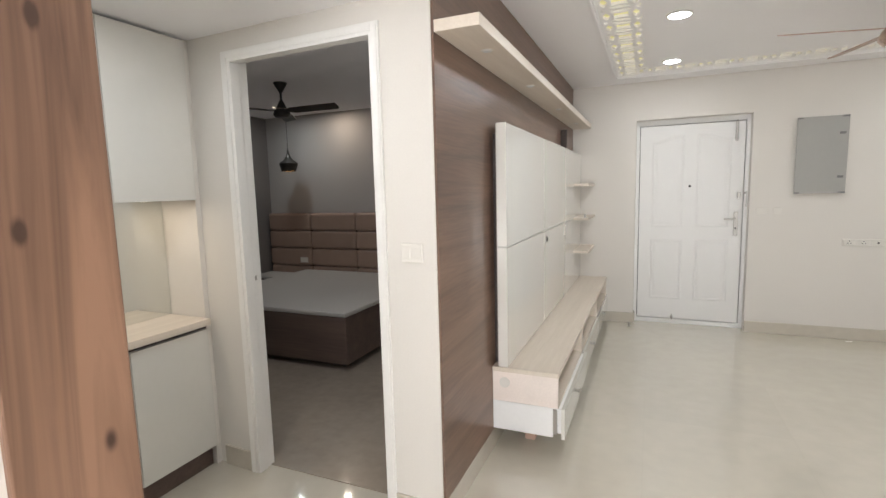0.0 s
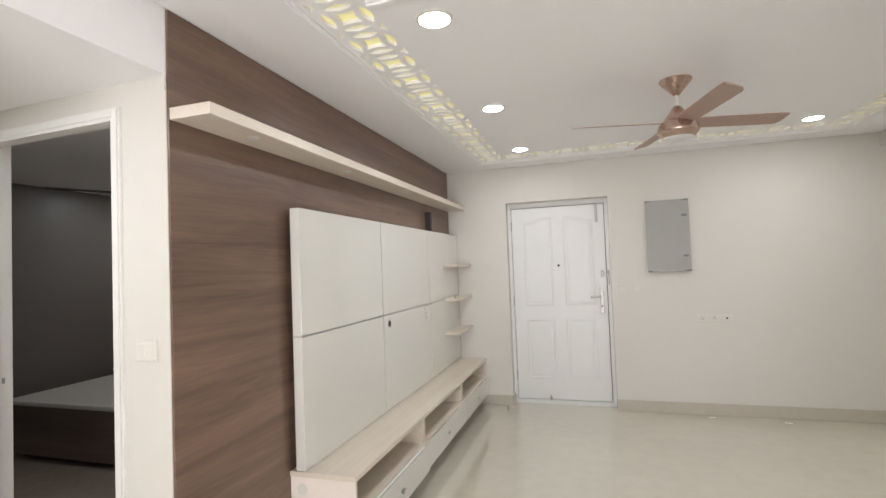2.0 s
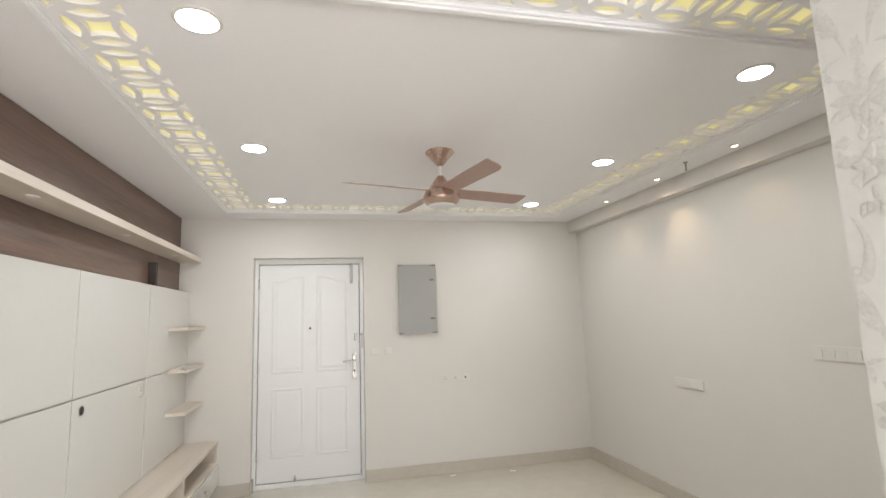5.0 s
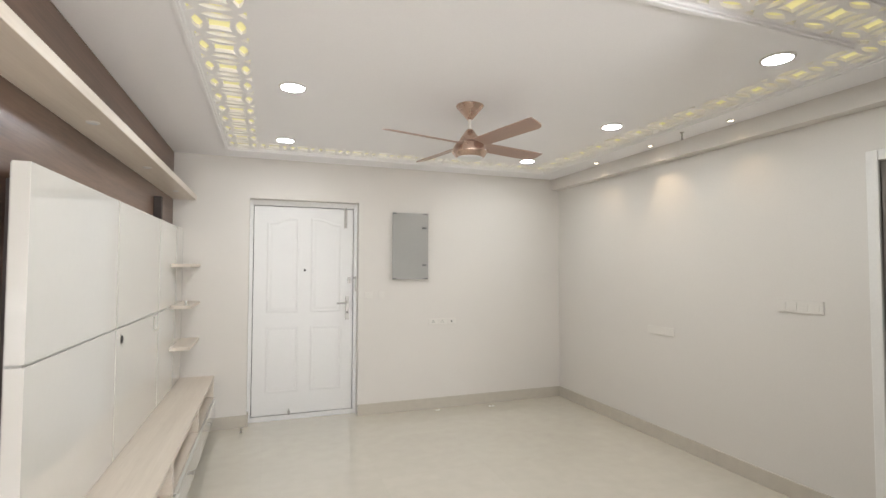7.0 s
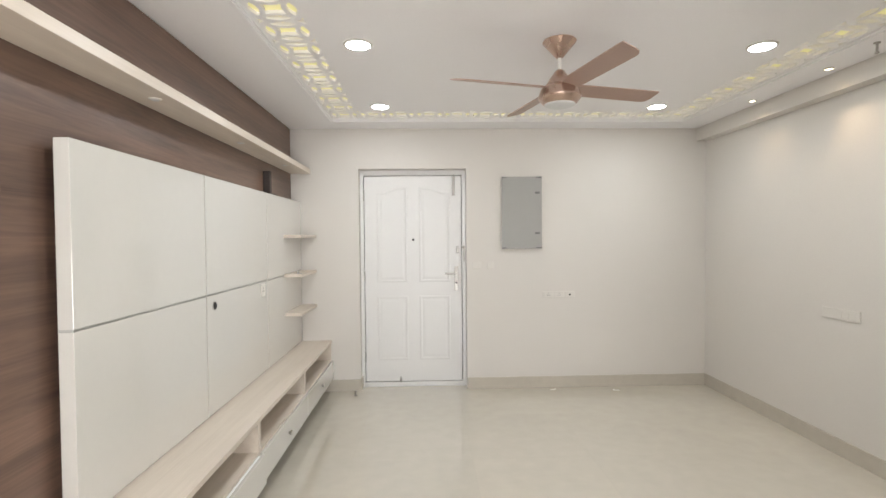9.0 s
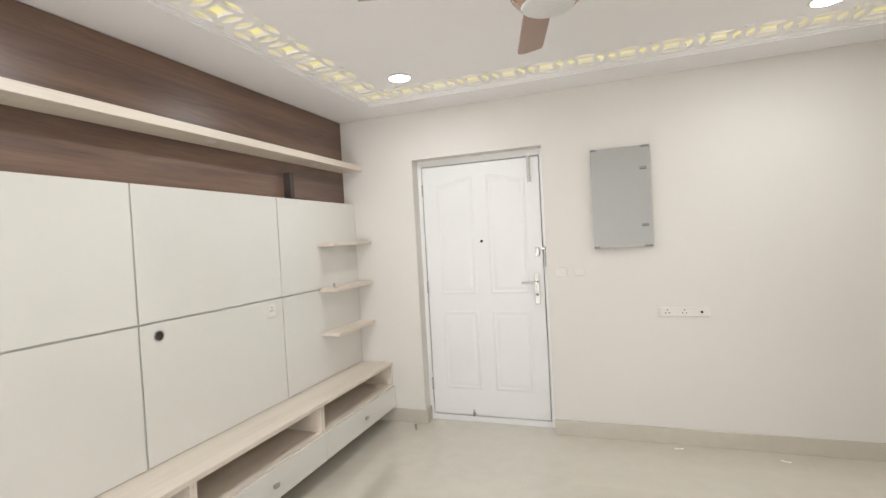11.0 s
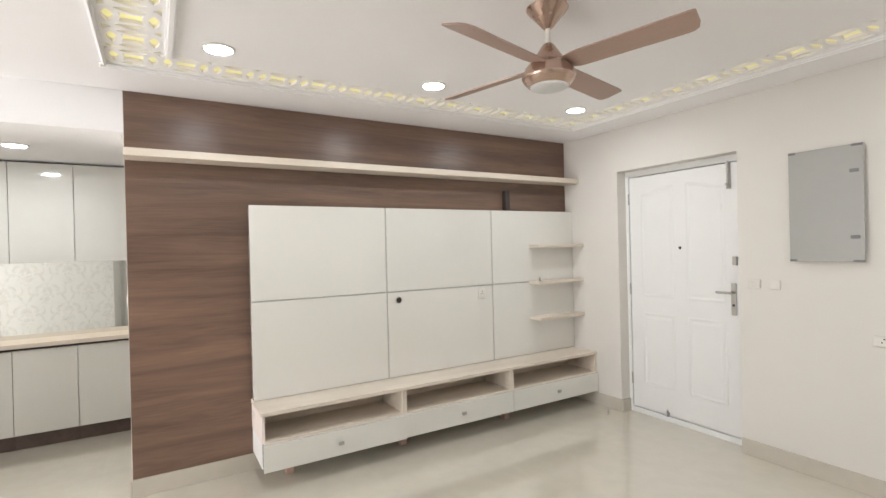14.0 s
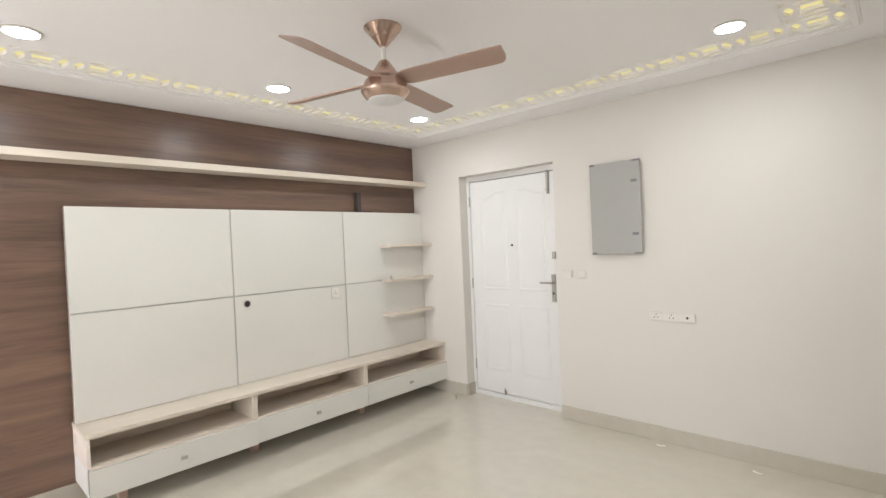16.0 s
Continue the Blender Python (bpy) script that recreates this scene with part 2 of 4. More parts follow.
gb.inputs["Transmission Weight"].default_value, gb.inputs["Roughness"].default_value = 1.0, 0.0
M["glass"] = glass_mat

# ---- mesh helpers ----


def box(bm, x0, x1, y0, y1, z0, z1):
    v = [bm.verts.new((x, y, z)) for x in (x0, x1) for y in (y0, y1) for z in (z0, z1)]
    for f in ((0, 1, 3, 2), (4, 6, 7, 5), (0, 4, 5, 1), (2, 3, 7, 6), (0, 2, 6, 4), (1, 5, 7, 3)):
        bm.faces.new([v[i] for i in f])
    return v


def boxes(*rows, bevel=0.0, segments=2):
    bm = bmesh.new()
    for r in rows:
        box(bm, *r)
    if bevel:
        bmesh.ops.bevel(bm, geom=bm.edges[:], offset=bevel, segments=segments, affect="EDGES", profile=0.5)
    bmesh.ops.recalc_face_normals(bm, faces=bm.faces[:])
    return bm


def lathe(profile, n=40, cx=0, cy=0, cz=0):
    """A turned shape about the z axis from (radius, height) pairs."""
    bm = bmesh.new()
    rings = []
    for r, z in profile:
        rings.append([bm.verts.new((cx + r * math.cos(a), cy + r * math.sin(a), cz + z)) for a in (2 * math.pi * i / n for i in range(n))] if r > 1e-6 else [bm.verts.new((cx, cy, cz + z))])
    for a, b in zip(rings, rings[1:]):
        for i in range(n):
            j = (i + 1) % n
            q = [a[i % len(a)], a[j % len(a)], b[j % len(b)], b[i % len(b)]]
            u = list(dict.fromkeys(q))
            if len(u) > 2:
                bm.faces.new(u)
    for ring in (rings[0], rings[-1]):
        if len(ring) > 2:
            bm.faces.new(ring)
    bmesh.ops.recalc_face_normals(bm, faces=bm.faces[:])
    return bm


def smooth(bm, angle=35):
    for f in bm.faces:
        f.smooth = True
    for e in bm.edges:
        if len(e.link_faces) == 2 and e.calc_face_angle(0) > radians(angle):
            e.smooth = False
    return bm


def root_place(ob):
    p = Vector((0, 0, 0))
    while ob:
        p = p + ob.location
        ob = ob.parent
    return p


def mesh_of(name, bm, mat):
    me = bpy.data.meshes.new(name)
    bm.to_mesh(me)
    bm.free()
    me.materials.append(M[mat])
    return me


def part(name, bm, mat, parent, label=""):
    """One mesh under a thing or a part; the bmesh is in world metres."""
    bmesh.ops.translate(bm, verts=bm.verts[:], vec=-root_place(parent))
    ob = new(name, mesh_of(name, bm, mat))
    ob.parent = parent
    return tagged(ob, label)


def thing(name, place, label, category, group=""):
    ob = new(name)
    ob.location, ob.empty_display_size = place, 0.05
    return tagged(ob, label, category, group)


def single(name, bm, mat, label, category, group=""):
    return tagged(new(name, mesh_of(name, bm, mat)), label, category, group)


def structure(name, bm, mat, label=""):
    return tagged(new(name, mesh_of(name, bm, mat)), label, kind="structure")


# ---- large structure ----
TV, FAR, EAST, BED, PAPER, WEST, SOUTH = -0.79, 5.515, 3.26, 1.795, 1.588, -2.455, -2.6
END = 1.374
structure("floor", boxes((-5.2, 5.6, -2.9, 5.9, -0.1, 0.0)), "floor", "glossy beige vitrified tile floor")
# same tile as the living room; its dark colour holds the bedroom's shade
structure("floor_bedroom", boxes((-4.80, -0.96, 1.915, 5.22, 0.0005, 0.006)), "bedroom_floor", "tiled bedroom floor, dim light put into its dark colour")
structure("ground", boxes((-60, 60, -80, -3.2, -0.3, -0.2)), "far", "pale ground outside the window")
# far wall with the entrance opening
structure("wall_north", boxes((-0.95, -0.146, FAR, FAR + 0.2, 0, 2.7), (0.892, EAST + 0.16, FAR, FAR + 0.2, 0, 2.7), (-0.146, 0.892, FAR, FAR + 0.2, 2.146, 2.7)), "wall", "cream painted wall round the entrance door")
structure("wall_landing", boxes((-0.6, 1.4, FAR + 0.5, FAR + 0.6, 0, 2.7)), "wall")
structure("wall_television", boxes((-0.95, TV - 0.016, BED + 0.03, FAR, 0, 2.7)), "wall", "cream wall behind walnut panelling")
# east wall with a doorway
structure("wall_east", boxes((EAST, EAST + 0.16, 2.30, FAR, 0, 2.7), (EAST, EAST + 0.16, END - 0.15, 1.50, 0, 2.7), (EAST, EAST + 0.16, 1.50, 2.30, 2.10, 2.7)), "wall", "cream painted wall washed by ceiling spots")
# darkened wall colour stands for the dim room beyond the doorway
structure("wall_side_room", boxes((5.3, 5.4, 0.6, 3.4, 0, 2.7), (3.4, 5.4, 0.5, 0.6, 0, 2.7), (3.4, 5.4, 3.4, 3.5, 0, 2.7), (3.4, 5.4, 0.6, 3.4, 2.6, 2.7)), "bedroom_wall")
structure("beam_east", boxes((3.165, EAST, END, FAR, 2.404, CEIL)), "wall", "cream ceiling beam along the wall")
structure("wall_south_living", boxes((PAPER + 0.15, EAST, END - 0.15, END, 0, 2.7)), "wall")
structure("wall_paper", boxes((PAPER + 0.002, PAPER + 0.15, SOUTH, END, 0, 2.7)), "wall", "wall end with damask wallpaper")
# dining end with its window
structure("wall_south", boxes((-0.98, -0.3, SOUTH - 0.15, SOUTH, 0, 2.7), (1.3, PAPER + 0.15, SOUTH - 0.15, SOUTH, 0, 2.7), (-0.3, 1.3, SOUTH - 0.15, SOUTH, 2.2, 2.7), (-0.3, 1.3, SOUTH - 0.15, SOUTH, 0, 0.12)), "wall")
structure("wall_dining_west", boxes((-0.98, -0.822, SOUTH, 0.325, 0, CEIL)), "wall", "white wall ending in a wooden post")
structure("wall_corridor_south", boxes((-2.6, -0.98, 0.36, 0.505, 0, 2.7)), "wall")
structure("wall_corridor_west", boxes((-2.6, WEST, 0.505, 1.92, 0, 2.7)), "wall")
# bedroom
SKEW = Matrix.Translation((-0.79, BED, 0)) @ Matrix.Rotation(radians(-2.3), 4, "Z") @ Matrix.Translation((0.79, -BED, 0))


def skewed(bm):
    bm.transform(SKEW)
    return bm


structure("wall_bedroom_door", skewed(boxes((WEST, -1.906, BED, 1.885, 0, 2.7), (-1.070, -0.80, BED, 1.885, 0, 2.7), (-1.906, -1.070, BED, 1.885, 2.166, 2.7))), "wall", "cream wall round the bedroom doorway")
structure("wall_bedroom", boxes((-4.95, -0.95, 5.22, 5.35, 0, 2.7), (-4.95, -2.6, 1.79, 1.92, 0, 2.7)), "bedroom_wall", "pale bedroom wall behind the bed, dim light in its colour")
structure("wall_bedroom_west", boxes((-4.95, -4.80, 1.92, 5.22, 0, 2.7)), "grey_wall", "dark grey bedroom wall")
structure("ceiling_bedroom", boxes((-4.80, -0.95, 1.92, 5.22, 2.50, 2.7)), "ceiling")
# ceilings: a ring-shaped slot round the living room's middle holds the lattice
OX0, OX1, OY0, OY1 = -0.315, 2.835, 1.755, 5.135
BW = 0.255
IX0, IX1, IY0, IY1 = OX0 + BW, OX1 - BW, OY0 + BW, OY1 - BW
structure("ceiling", boxes((TV, OX0, BED, FAR, CEIL, 2.62), (OX1, EAST, END, FAR, CEIL, 2.62), (OX0, OX1, OY1, FAR, CEIL, 2.62), (OX0, OX1, END, OY0, CEIL, 2.62),
                           (IX0, IX1, IY0, IY1, CEIL, 2.62), (-0.82, PAPER, SOUTH, END, CEIL, 2.62), (TV, OX0, END, BED, CEIL, 2.62)), "ceiling", "white false ceiling")
structure("ceiling_corridor", boxes((WEST, TV - 0.012, 0.505, BED + 0.09, LOW, 2.62)), "ceiling", "lower white ceiling over the crockery unit")
structure("roof_slab", boxes((-5.2, 5.6, -2.9, 5.9, 2.70, 2.85)), "ceiling")
BB = 0.11
structure("baseboard", boxes((-0.79, -0.146, FAR - 0.012, FAR, 0, BB), (0.892, EAST, FAR - 0.012, FAR, 0, BB), (EAST - 0.012, EAST, 2.375, FAR - 0.012, 0, BB),
                             (TV - 0.016, TV - 0.002, BED + 0.002, FAR - 0.012, 0, BB + 0.005), (-0.146, -0.131, FAR, FAR + 0.12, 0, BB),
                             (PAPER + 0.15, EAST, END, END + 0.012, 0, BB), (PAPER - 0.012, PAPER + 0.002, SOUTH, END, 0, BB),
                             bevel=0.002, segments=1), "skirting", "beige tile skirting")


structure("baseboard_bedroom", skewed(boxes((-2.14, -1.948, BED - 0.012, BED, 0, BB), (-1.034, TV - 0.004, BED - 0.012, BED, 0, BB), bevel=0.002, segments=1)), "skirting", "beige tile skirting")


def casing(name, label, rows, bevel=0.006, turn=Matrix.Identity(4)):
    bm = boxes(*rows, bevel=bevel)
    bm.transform(turn)
    return structure(name, bm, "trim", label)


casing("trim_bedroom_door", "white moulded bedroom door frame",
       ((-1.946, -1.886, BED - 0.012, BED + 0.045, 0.0, 2.182), (-1.946, -1.893, BED + 0.045, BED + 0.100, 0.0, 2.182),
        (-1.083, -1.036, BED - 0.012, BED + 0.045, 0.0, 2.182), (-1.076, -1.036, BED + 0.045, BED + 0.100, 0.0, 2.182),
        (-1.886, -1.083, BED - 0.012, BED + 0.045, 2.130, 2.182), (-1.893, -1.076, BED + 0.045, BED + 0.100, 2.152, 2.182),
        (-1.939, -1.905, BED - 0.017, BED - 0.0125, 0.0, 2.174), (-1.070, -1.043, BED - 0.017, BED - 0.0125, 0.0, 2.174), (-1.905, -1.070, BED - 0.017, BED - 0.0125, 2.145, 2.174),
        ), 0.002, SKEW)
casing("trim_east_door", "white door casing", ((EAST - 0.02, EAST + 0.02, 2.30, 2.36, 0, 2.16), (EAST - 0.02, EAST + 0.02, 1.44, 1.50, 0, 2.16), (EAST - 0.02, EAST + 0.02, 1.50, 2.30, 2.10, 2.16)))

# window of the dining end
win = tagged(new("window_1"), "large sliding window in white frame", kind="structure")
win.location = (0.5, SOUTH - 0.07, 0.12)
part("window_frame", boxes((-0.3, -0.24, SOUTH - 0.1, SOUTH - 0.04, 0.12, 2.2), (1.24, 1.3, SOUTH - 0.1, SOUTH - 0.04, 0.12, 2.2), (-0.24, 1.24, SOUTH - 0.1, SOUTH - 0.04, 0.12, 0.18), (-0.24, 1.24, SOUTH - 0.1, SOUTH - 0.04, 2.14, 2.2), (0.47, 0.53, SOUTH - 0.1, SOUTH - 0.04, 0.18, 2.14), bevel=0.004), "trim", win)
for x0, x1 in ((-0.24, 0.47), (0.53, 1.24)):
    part("pane", boxes((x0, x1, SOUTH - 0.075, SOUTH - 0.069, 0.18, 2.14)), "glass", win).visible_shadow = False

# wooden post at the wall's end
single("wooden_post", boxes((-0.98, -0.81, 0.325, 0.51, 0.0, CEIL - 0.001), bevel=0.004), "post", "brown knotty wood-clad post at wall end", "post")

# ---- entrance door ----
DX0, DX1, DY = -0.109, 0.853, 5.648
door = tagged(new("door_1"), "closed white four-panel entrance door with steel fittings", kind="structure")
door.location = (0.37, DY, 0)
part("door_frame", boxes((-0.1455, DX0 - 0.004, DY - 0.026, DY + 0.05, 0, 2.1455), (DX1 + 0.004, 0.8915, DY - 0.026, DY + 0.05, 0, 2.1455), (DX0 - 0.004, DX1 + 0.004, DY - 0.026, DY + 0.05, 2.095, 2.1455), bevel=0.002), "door", door)
part("threshold", boxes((DX0 - 0.0035, DX1 + 0.0035, DY - 0.026, DY + 0.05, 0.0, 0.046), bevel=0.003), "door", door)
leaf = part("door_leaf", boxes((DX0 + 0.003, DX1 - 0.003, DY - 0.022, DY + 0.030, 0.053, 2.087), bevel=0.002), "door", door)
# dark sheet added so that the slit round the leaf looks shaded
part("gap_shade", boxes((-0.14, 0.885, DY + 0.051, DY + 0.058, 0.0, 2.12)), "dark", door, "dark sheet painting the shade behind the door leaf")
DY -= 0.022


def door_panel(x0, x1, z0, z1, rise=0.0, flip=False):
    """Outline of a moulded panel; its top edge sweeps up by rise towards one side."""
    pts = [(x0, z0), (x1, z0)]
    top = []
    for i in range(15):
        t = i / 14
        s = 1 / (1 + math.exp(-9 * (t - 0.45)))
        top.append((x0 + (x1 - x0) * t, z1 + rise * s))
    if flip:
        top = [(x0 + x1 - x, z) for x, z in top][::-1]
    return pts + top[::-1]


for x0, x1, z0, z1, rise, flip in ((0.012, 0.318, 1.04, 1.93, 0.055, False), (0.43, 0.738, 1.04, 1.93, 0.055, True), (0.012, 0.318, 0.265, 0.905, 0, False), (0.43, 0.738, 0.265, 0.905, 0, False)):
    pts = door_panel(x0, x1, z0, z1, rise, flip)
    bm = bmesh.new()
    cx, cz = (x0 + x1) / 2, (z0 + z1) / 2
    loops = []
    for inset, depth in ((0.0, 0.0), (0.008, 0.003), (0.018, 0.0035), (0.026, 0.0008), (0.034, 0.0006), (0.056, 0.003)):
        k = []
        for x, z in pts:
            sx, sz = 1 - 2 * inset / (x1 - x0), 1 - 2 * inset / (z1 + rise - z0)
            k.append(bm.verts.new((cx + (x - cx) * sx, DY - 0.0006 - depth, cz + (z - cz) * sz)))
        loops.append(k)
    for a, b in zip(loops, loops[1:]):
        for i in range(len(a)):
            j = (i + 1) % len(a)
            bm.faces.new((a[i], a[j], b[j], b[i]))
    bm.faces.new(loops[-1])
    bmesh.ops.recalc_face_normals(bm, faces=bm.faces[:])
    part("moulded_panel", bm, "door", leaf)


def turned_y(profile, x, y, z, n=24):
    bm = lathe(profile, n)
    bmesh.ops.rotate(bm, verts=bm.verts[:], matrix=Matrix.Rotation(radians(90), 3, "X"))
    bmesh.ops.translate(bm, verts=bm.verts[:], vec=(x, y, z))
    return bm


def turned_x(profile, x, y, z, n=24):
    bm = lathe(profile, n)
    bmesh.ops.rotate(bm, verts=bm.verts[:], matrix=Matrix.Rotation(radians(90), 3, "Y"))
    bmesh.ops.translate(bm, verts=bm.verts[:], vec=(x, y, z))
    return bm


handle = part("handle_plate", boxes((0.777, 0.815, DY - 0.010, DY - 0.0005, 0.955, 1.195), bevel=0.003), "steel", door, "steel lever handle plate")
bm = boxes((0.685, 0.80, DY - 0.058, DY - 0.042, 1.115, 1.133), bevel=0.006)
part("lever", bm, "steel", handle)
part("spindle", turned_y([(0.011, 0), (0.011, 0.05)], 0.796, DY - 0.008, 1.124), "steel", handle)
part("keyhole", turned_y([(0.010, 0), (0.010, 0.003)], 0.796, DY - 0.0105, 1.03), "hole", handle)
part("tower_bolt", boxes((0.760, 0.788, DY - 0.012, DY - 0.0005, 1.895, 2.09), (0.768, 0.780, DY - 0.022, DY - 0.012, 1.905, 2.10), (0.762, 0.772, DY - 0.034, DY - 0.012, 1.925, 1.937), bevel=0.002), "steel", door, "steel tower bolt")
part("night_latch", boxes((0.797, 0.827, DY - 0.022, DY - 0.0005, 1.328, 1.392), bevel=0.004), "steel", door, "steel night latch")
part("latch_arm", boxes((0.852, 0.880, DY - 0.05, DY - 0.031, 1.372, 1.392), (0.868, 0.878, DY - 0.056, DY - 0.046, 1.245, 1.40), bevel=0.003), "steel", door, "steel safety latch on frame")
part("peephole", turned_y([(0.012, 0), (0.012, 0.004), (0.008, 0.007)], 0.373, DY - 0.0005, 1.461), "hole", door, "dark peephole")
part("foot_bolt", boxes((0.226, 0.250, DY - 0.016, DY - 0.0005, 0.056, 0.082), (0.233, 0.243, DY - 0.024, DY - 0.010, 0.046, 0.105), bevel=0.003), "steel", door)
for z in (0.30, 1.10, 1.90):
    part("hinge", boxes((-0.1145, -0.1055, DY - 0.012, DY - 0.002, z - 0.05, z + 0.05), bevel=0.002), "steel", door)

# ---- bedroom door leaf, open into the bedroom ----
bdoor = tagged(new("door_2"), "open grey-white panelled bedroom door", kind="structure")
bdoor.location = (-1.10, 1.94, 0)
bleaf = part("door_leaf", boxes((-1.135, -1.10, 1.94, 2.65, 0.012, 2.09), bevel=0.003), "door", bdoor)
for y0, y1, z0, z1 in ((2.0, 2.25, 1.1, 1.9), (2.32, 2.57, 1.1, 1.9), (2.0, 2.25, 0.25, 0.95), (2.32, 2.57, 0.25, 0.95)):
    part("moulded_panel", boxes((-1.141, -1.1352, y0, y0 + 0.02, z0, z1), (-1.141, -1.1352, y1 - 0.02, y1, z0, z1), (-1.141, -1.1352, y0 + 0.02, y1 - 0.02, z0, z0 + 0.02), (-1.141, -1.1352, y0 + 0.02, y1 - 0.02, z1 - 0.02, z1), (-1.139, -1.1352, y0 + 0.05, y1 - 0.05, z0 + 0.05, z1 - 0.05), bevel=0.002, segments=1), "door", bleaf)
part("handle", boxes((-1.16, -1.1352, 2.57, 2.60, 0.95, 1.15), (-1.185, -1.17, 2.48, 2.60, 1.05, 1.07), (-1.172, -1.158, 2.575, 2.595, 1.05, 1.07), bevel=0.003), "steel", bdoor)

# ---- walnut wall panelling and the television wall ----
structure("panelling", boxes((TV - 0.015, TV, BED + 0.004, FAR - 0.002, 0.118, CEIL - 0.002), bevel=0.001, segments=1), "walnut", "dark walnut laminate wall panelling, horizontal grain")

shelf = thing("wall_shelf", (TV, 3.65, 2.100), "long pale maple floating shelf on walnut panelling", "shelf")
part("board", boxes((TV + 0.001, -0.600, 1.80, FAR - 0.003, 2.100, 2.146), bevel=0.002), "maple", shelf)
for y in (2.144, 3.0, 3.98, 4.95):
    lens = part("puck_light", lathe([(0.026, 0.003), (0.026, -0.003), (0.020, -0.005), (0.0, -0.005)], 24, -0.682, y, 2.100), "plastic", shelf, "small recessed puck light, unlit")
    part("cover", lathe([(0.018, -0.0052), (0.018, -0.0062), (0, -0.0068)], 20, -0.682, y, 2.100), "off_lens", lens)

wp = thing("wall_panel", (TV, 4.0, 0.485), "white gloss laminate television back panel with grey joints", "wall panel")
PX = -0.70
part("backing", boxes((-0.757, PX - 0.008, 2.506, FAR - 0.004, 0.500, 1.825)), "groove", wp, "grey strip seen in joints")
# batten slab coloured dark, painting the shade of the gap behind the panel
part("batten", boxes((TV + 0.001, -0.756, 2.56, FAR - 0.02, 0.50, 1.78)), "dark", wp)
for y0, y1 in ((2.50, 3.495), (3.505, 4.515), (4.525, FAR - 0.003)):
    for z0, z1 in ((0.498, 1.165), (1.174, 1.83)):
        part("panel", boxes((-0.752 if y0 == 2.50 else PX - 0.018, PX, y0, y1, z0, z1), bevel=0.0015), "white_gloss", wp)
part("cable_hole", turned_x([(0.028, 0), (0.028, 0.0015), (0.022, 0.002)], PX + 0.0003, 3.60, 1.103), "steel", wp, "cable hole with grey rim")
part("hole", turned_x([(0.021, 0), (0.021, 0.003)], PX + 0.0008, 3.60, 1.103), "hole", wp)

for z in (1.50, 1.165, 0.835):
    s = single("display_shelf", boxes((PX + 0.0005, -0.555, 4.945, FAR - 0.003, z - 0.012, z + 0.014), bevel=0.002), "maple", "small pale maple display shelf on white panel", "shelf", "corner display shelves")
single("shelf_bracket", boxes((-0.60, -0.585, 4.97, 4.985, 1.1795, 1.215), (-0.60, -0.56, 4.965, 4.99, 1.1795, 1.184), bevel=0.002), "steel", "small steel clip lying on display shelf", "clip")
br = single("cable_duct", boxes((TV + 0.001, -0.735, 4.72, 4.765, 1.8305, 2.02), (TV + 0.001, -0.72, 4.72, 4.88, 1.8305, 1.842), bevel=0.002), "dark", "black cable outlet standing on the white panel", "cable outlet")

# television units, one metre each
UX0, UX1, UT, UB = TV + 0.001, -0.425, 0.495, 0.128
top = thing("unit_top", ((UX0 + UX1) / 2, 4.0, UT - 0.024), "long pale maple top across television units", "cabinet top")
part("board", boxes((UX0, UX1 + 0.002, 2.4985, FAR - 0.003, UT - 0.024, UT), bevel=0.001, segments=1), "maple", top)
part("edge_band", boxes((UX1 + 0.0022, UX1 + 0.004, 2.497, FAR - 0.003, UT - 0.024, UT - 0.0004)), "maple", top)
part("edge_band", boxes((UX0, UX1 + 0.002, 2.497, 2.4983, UT - 0.024, UT - 0.0004)), "maple", top)


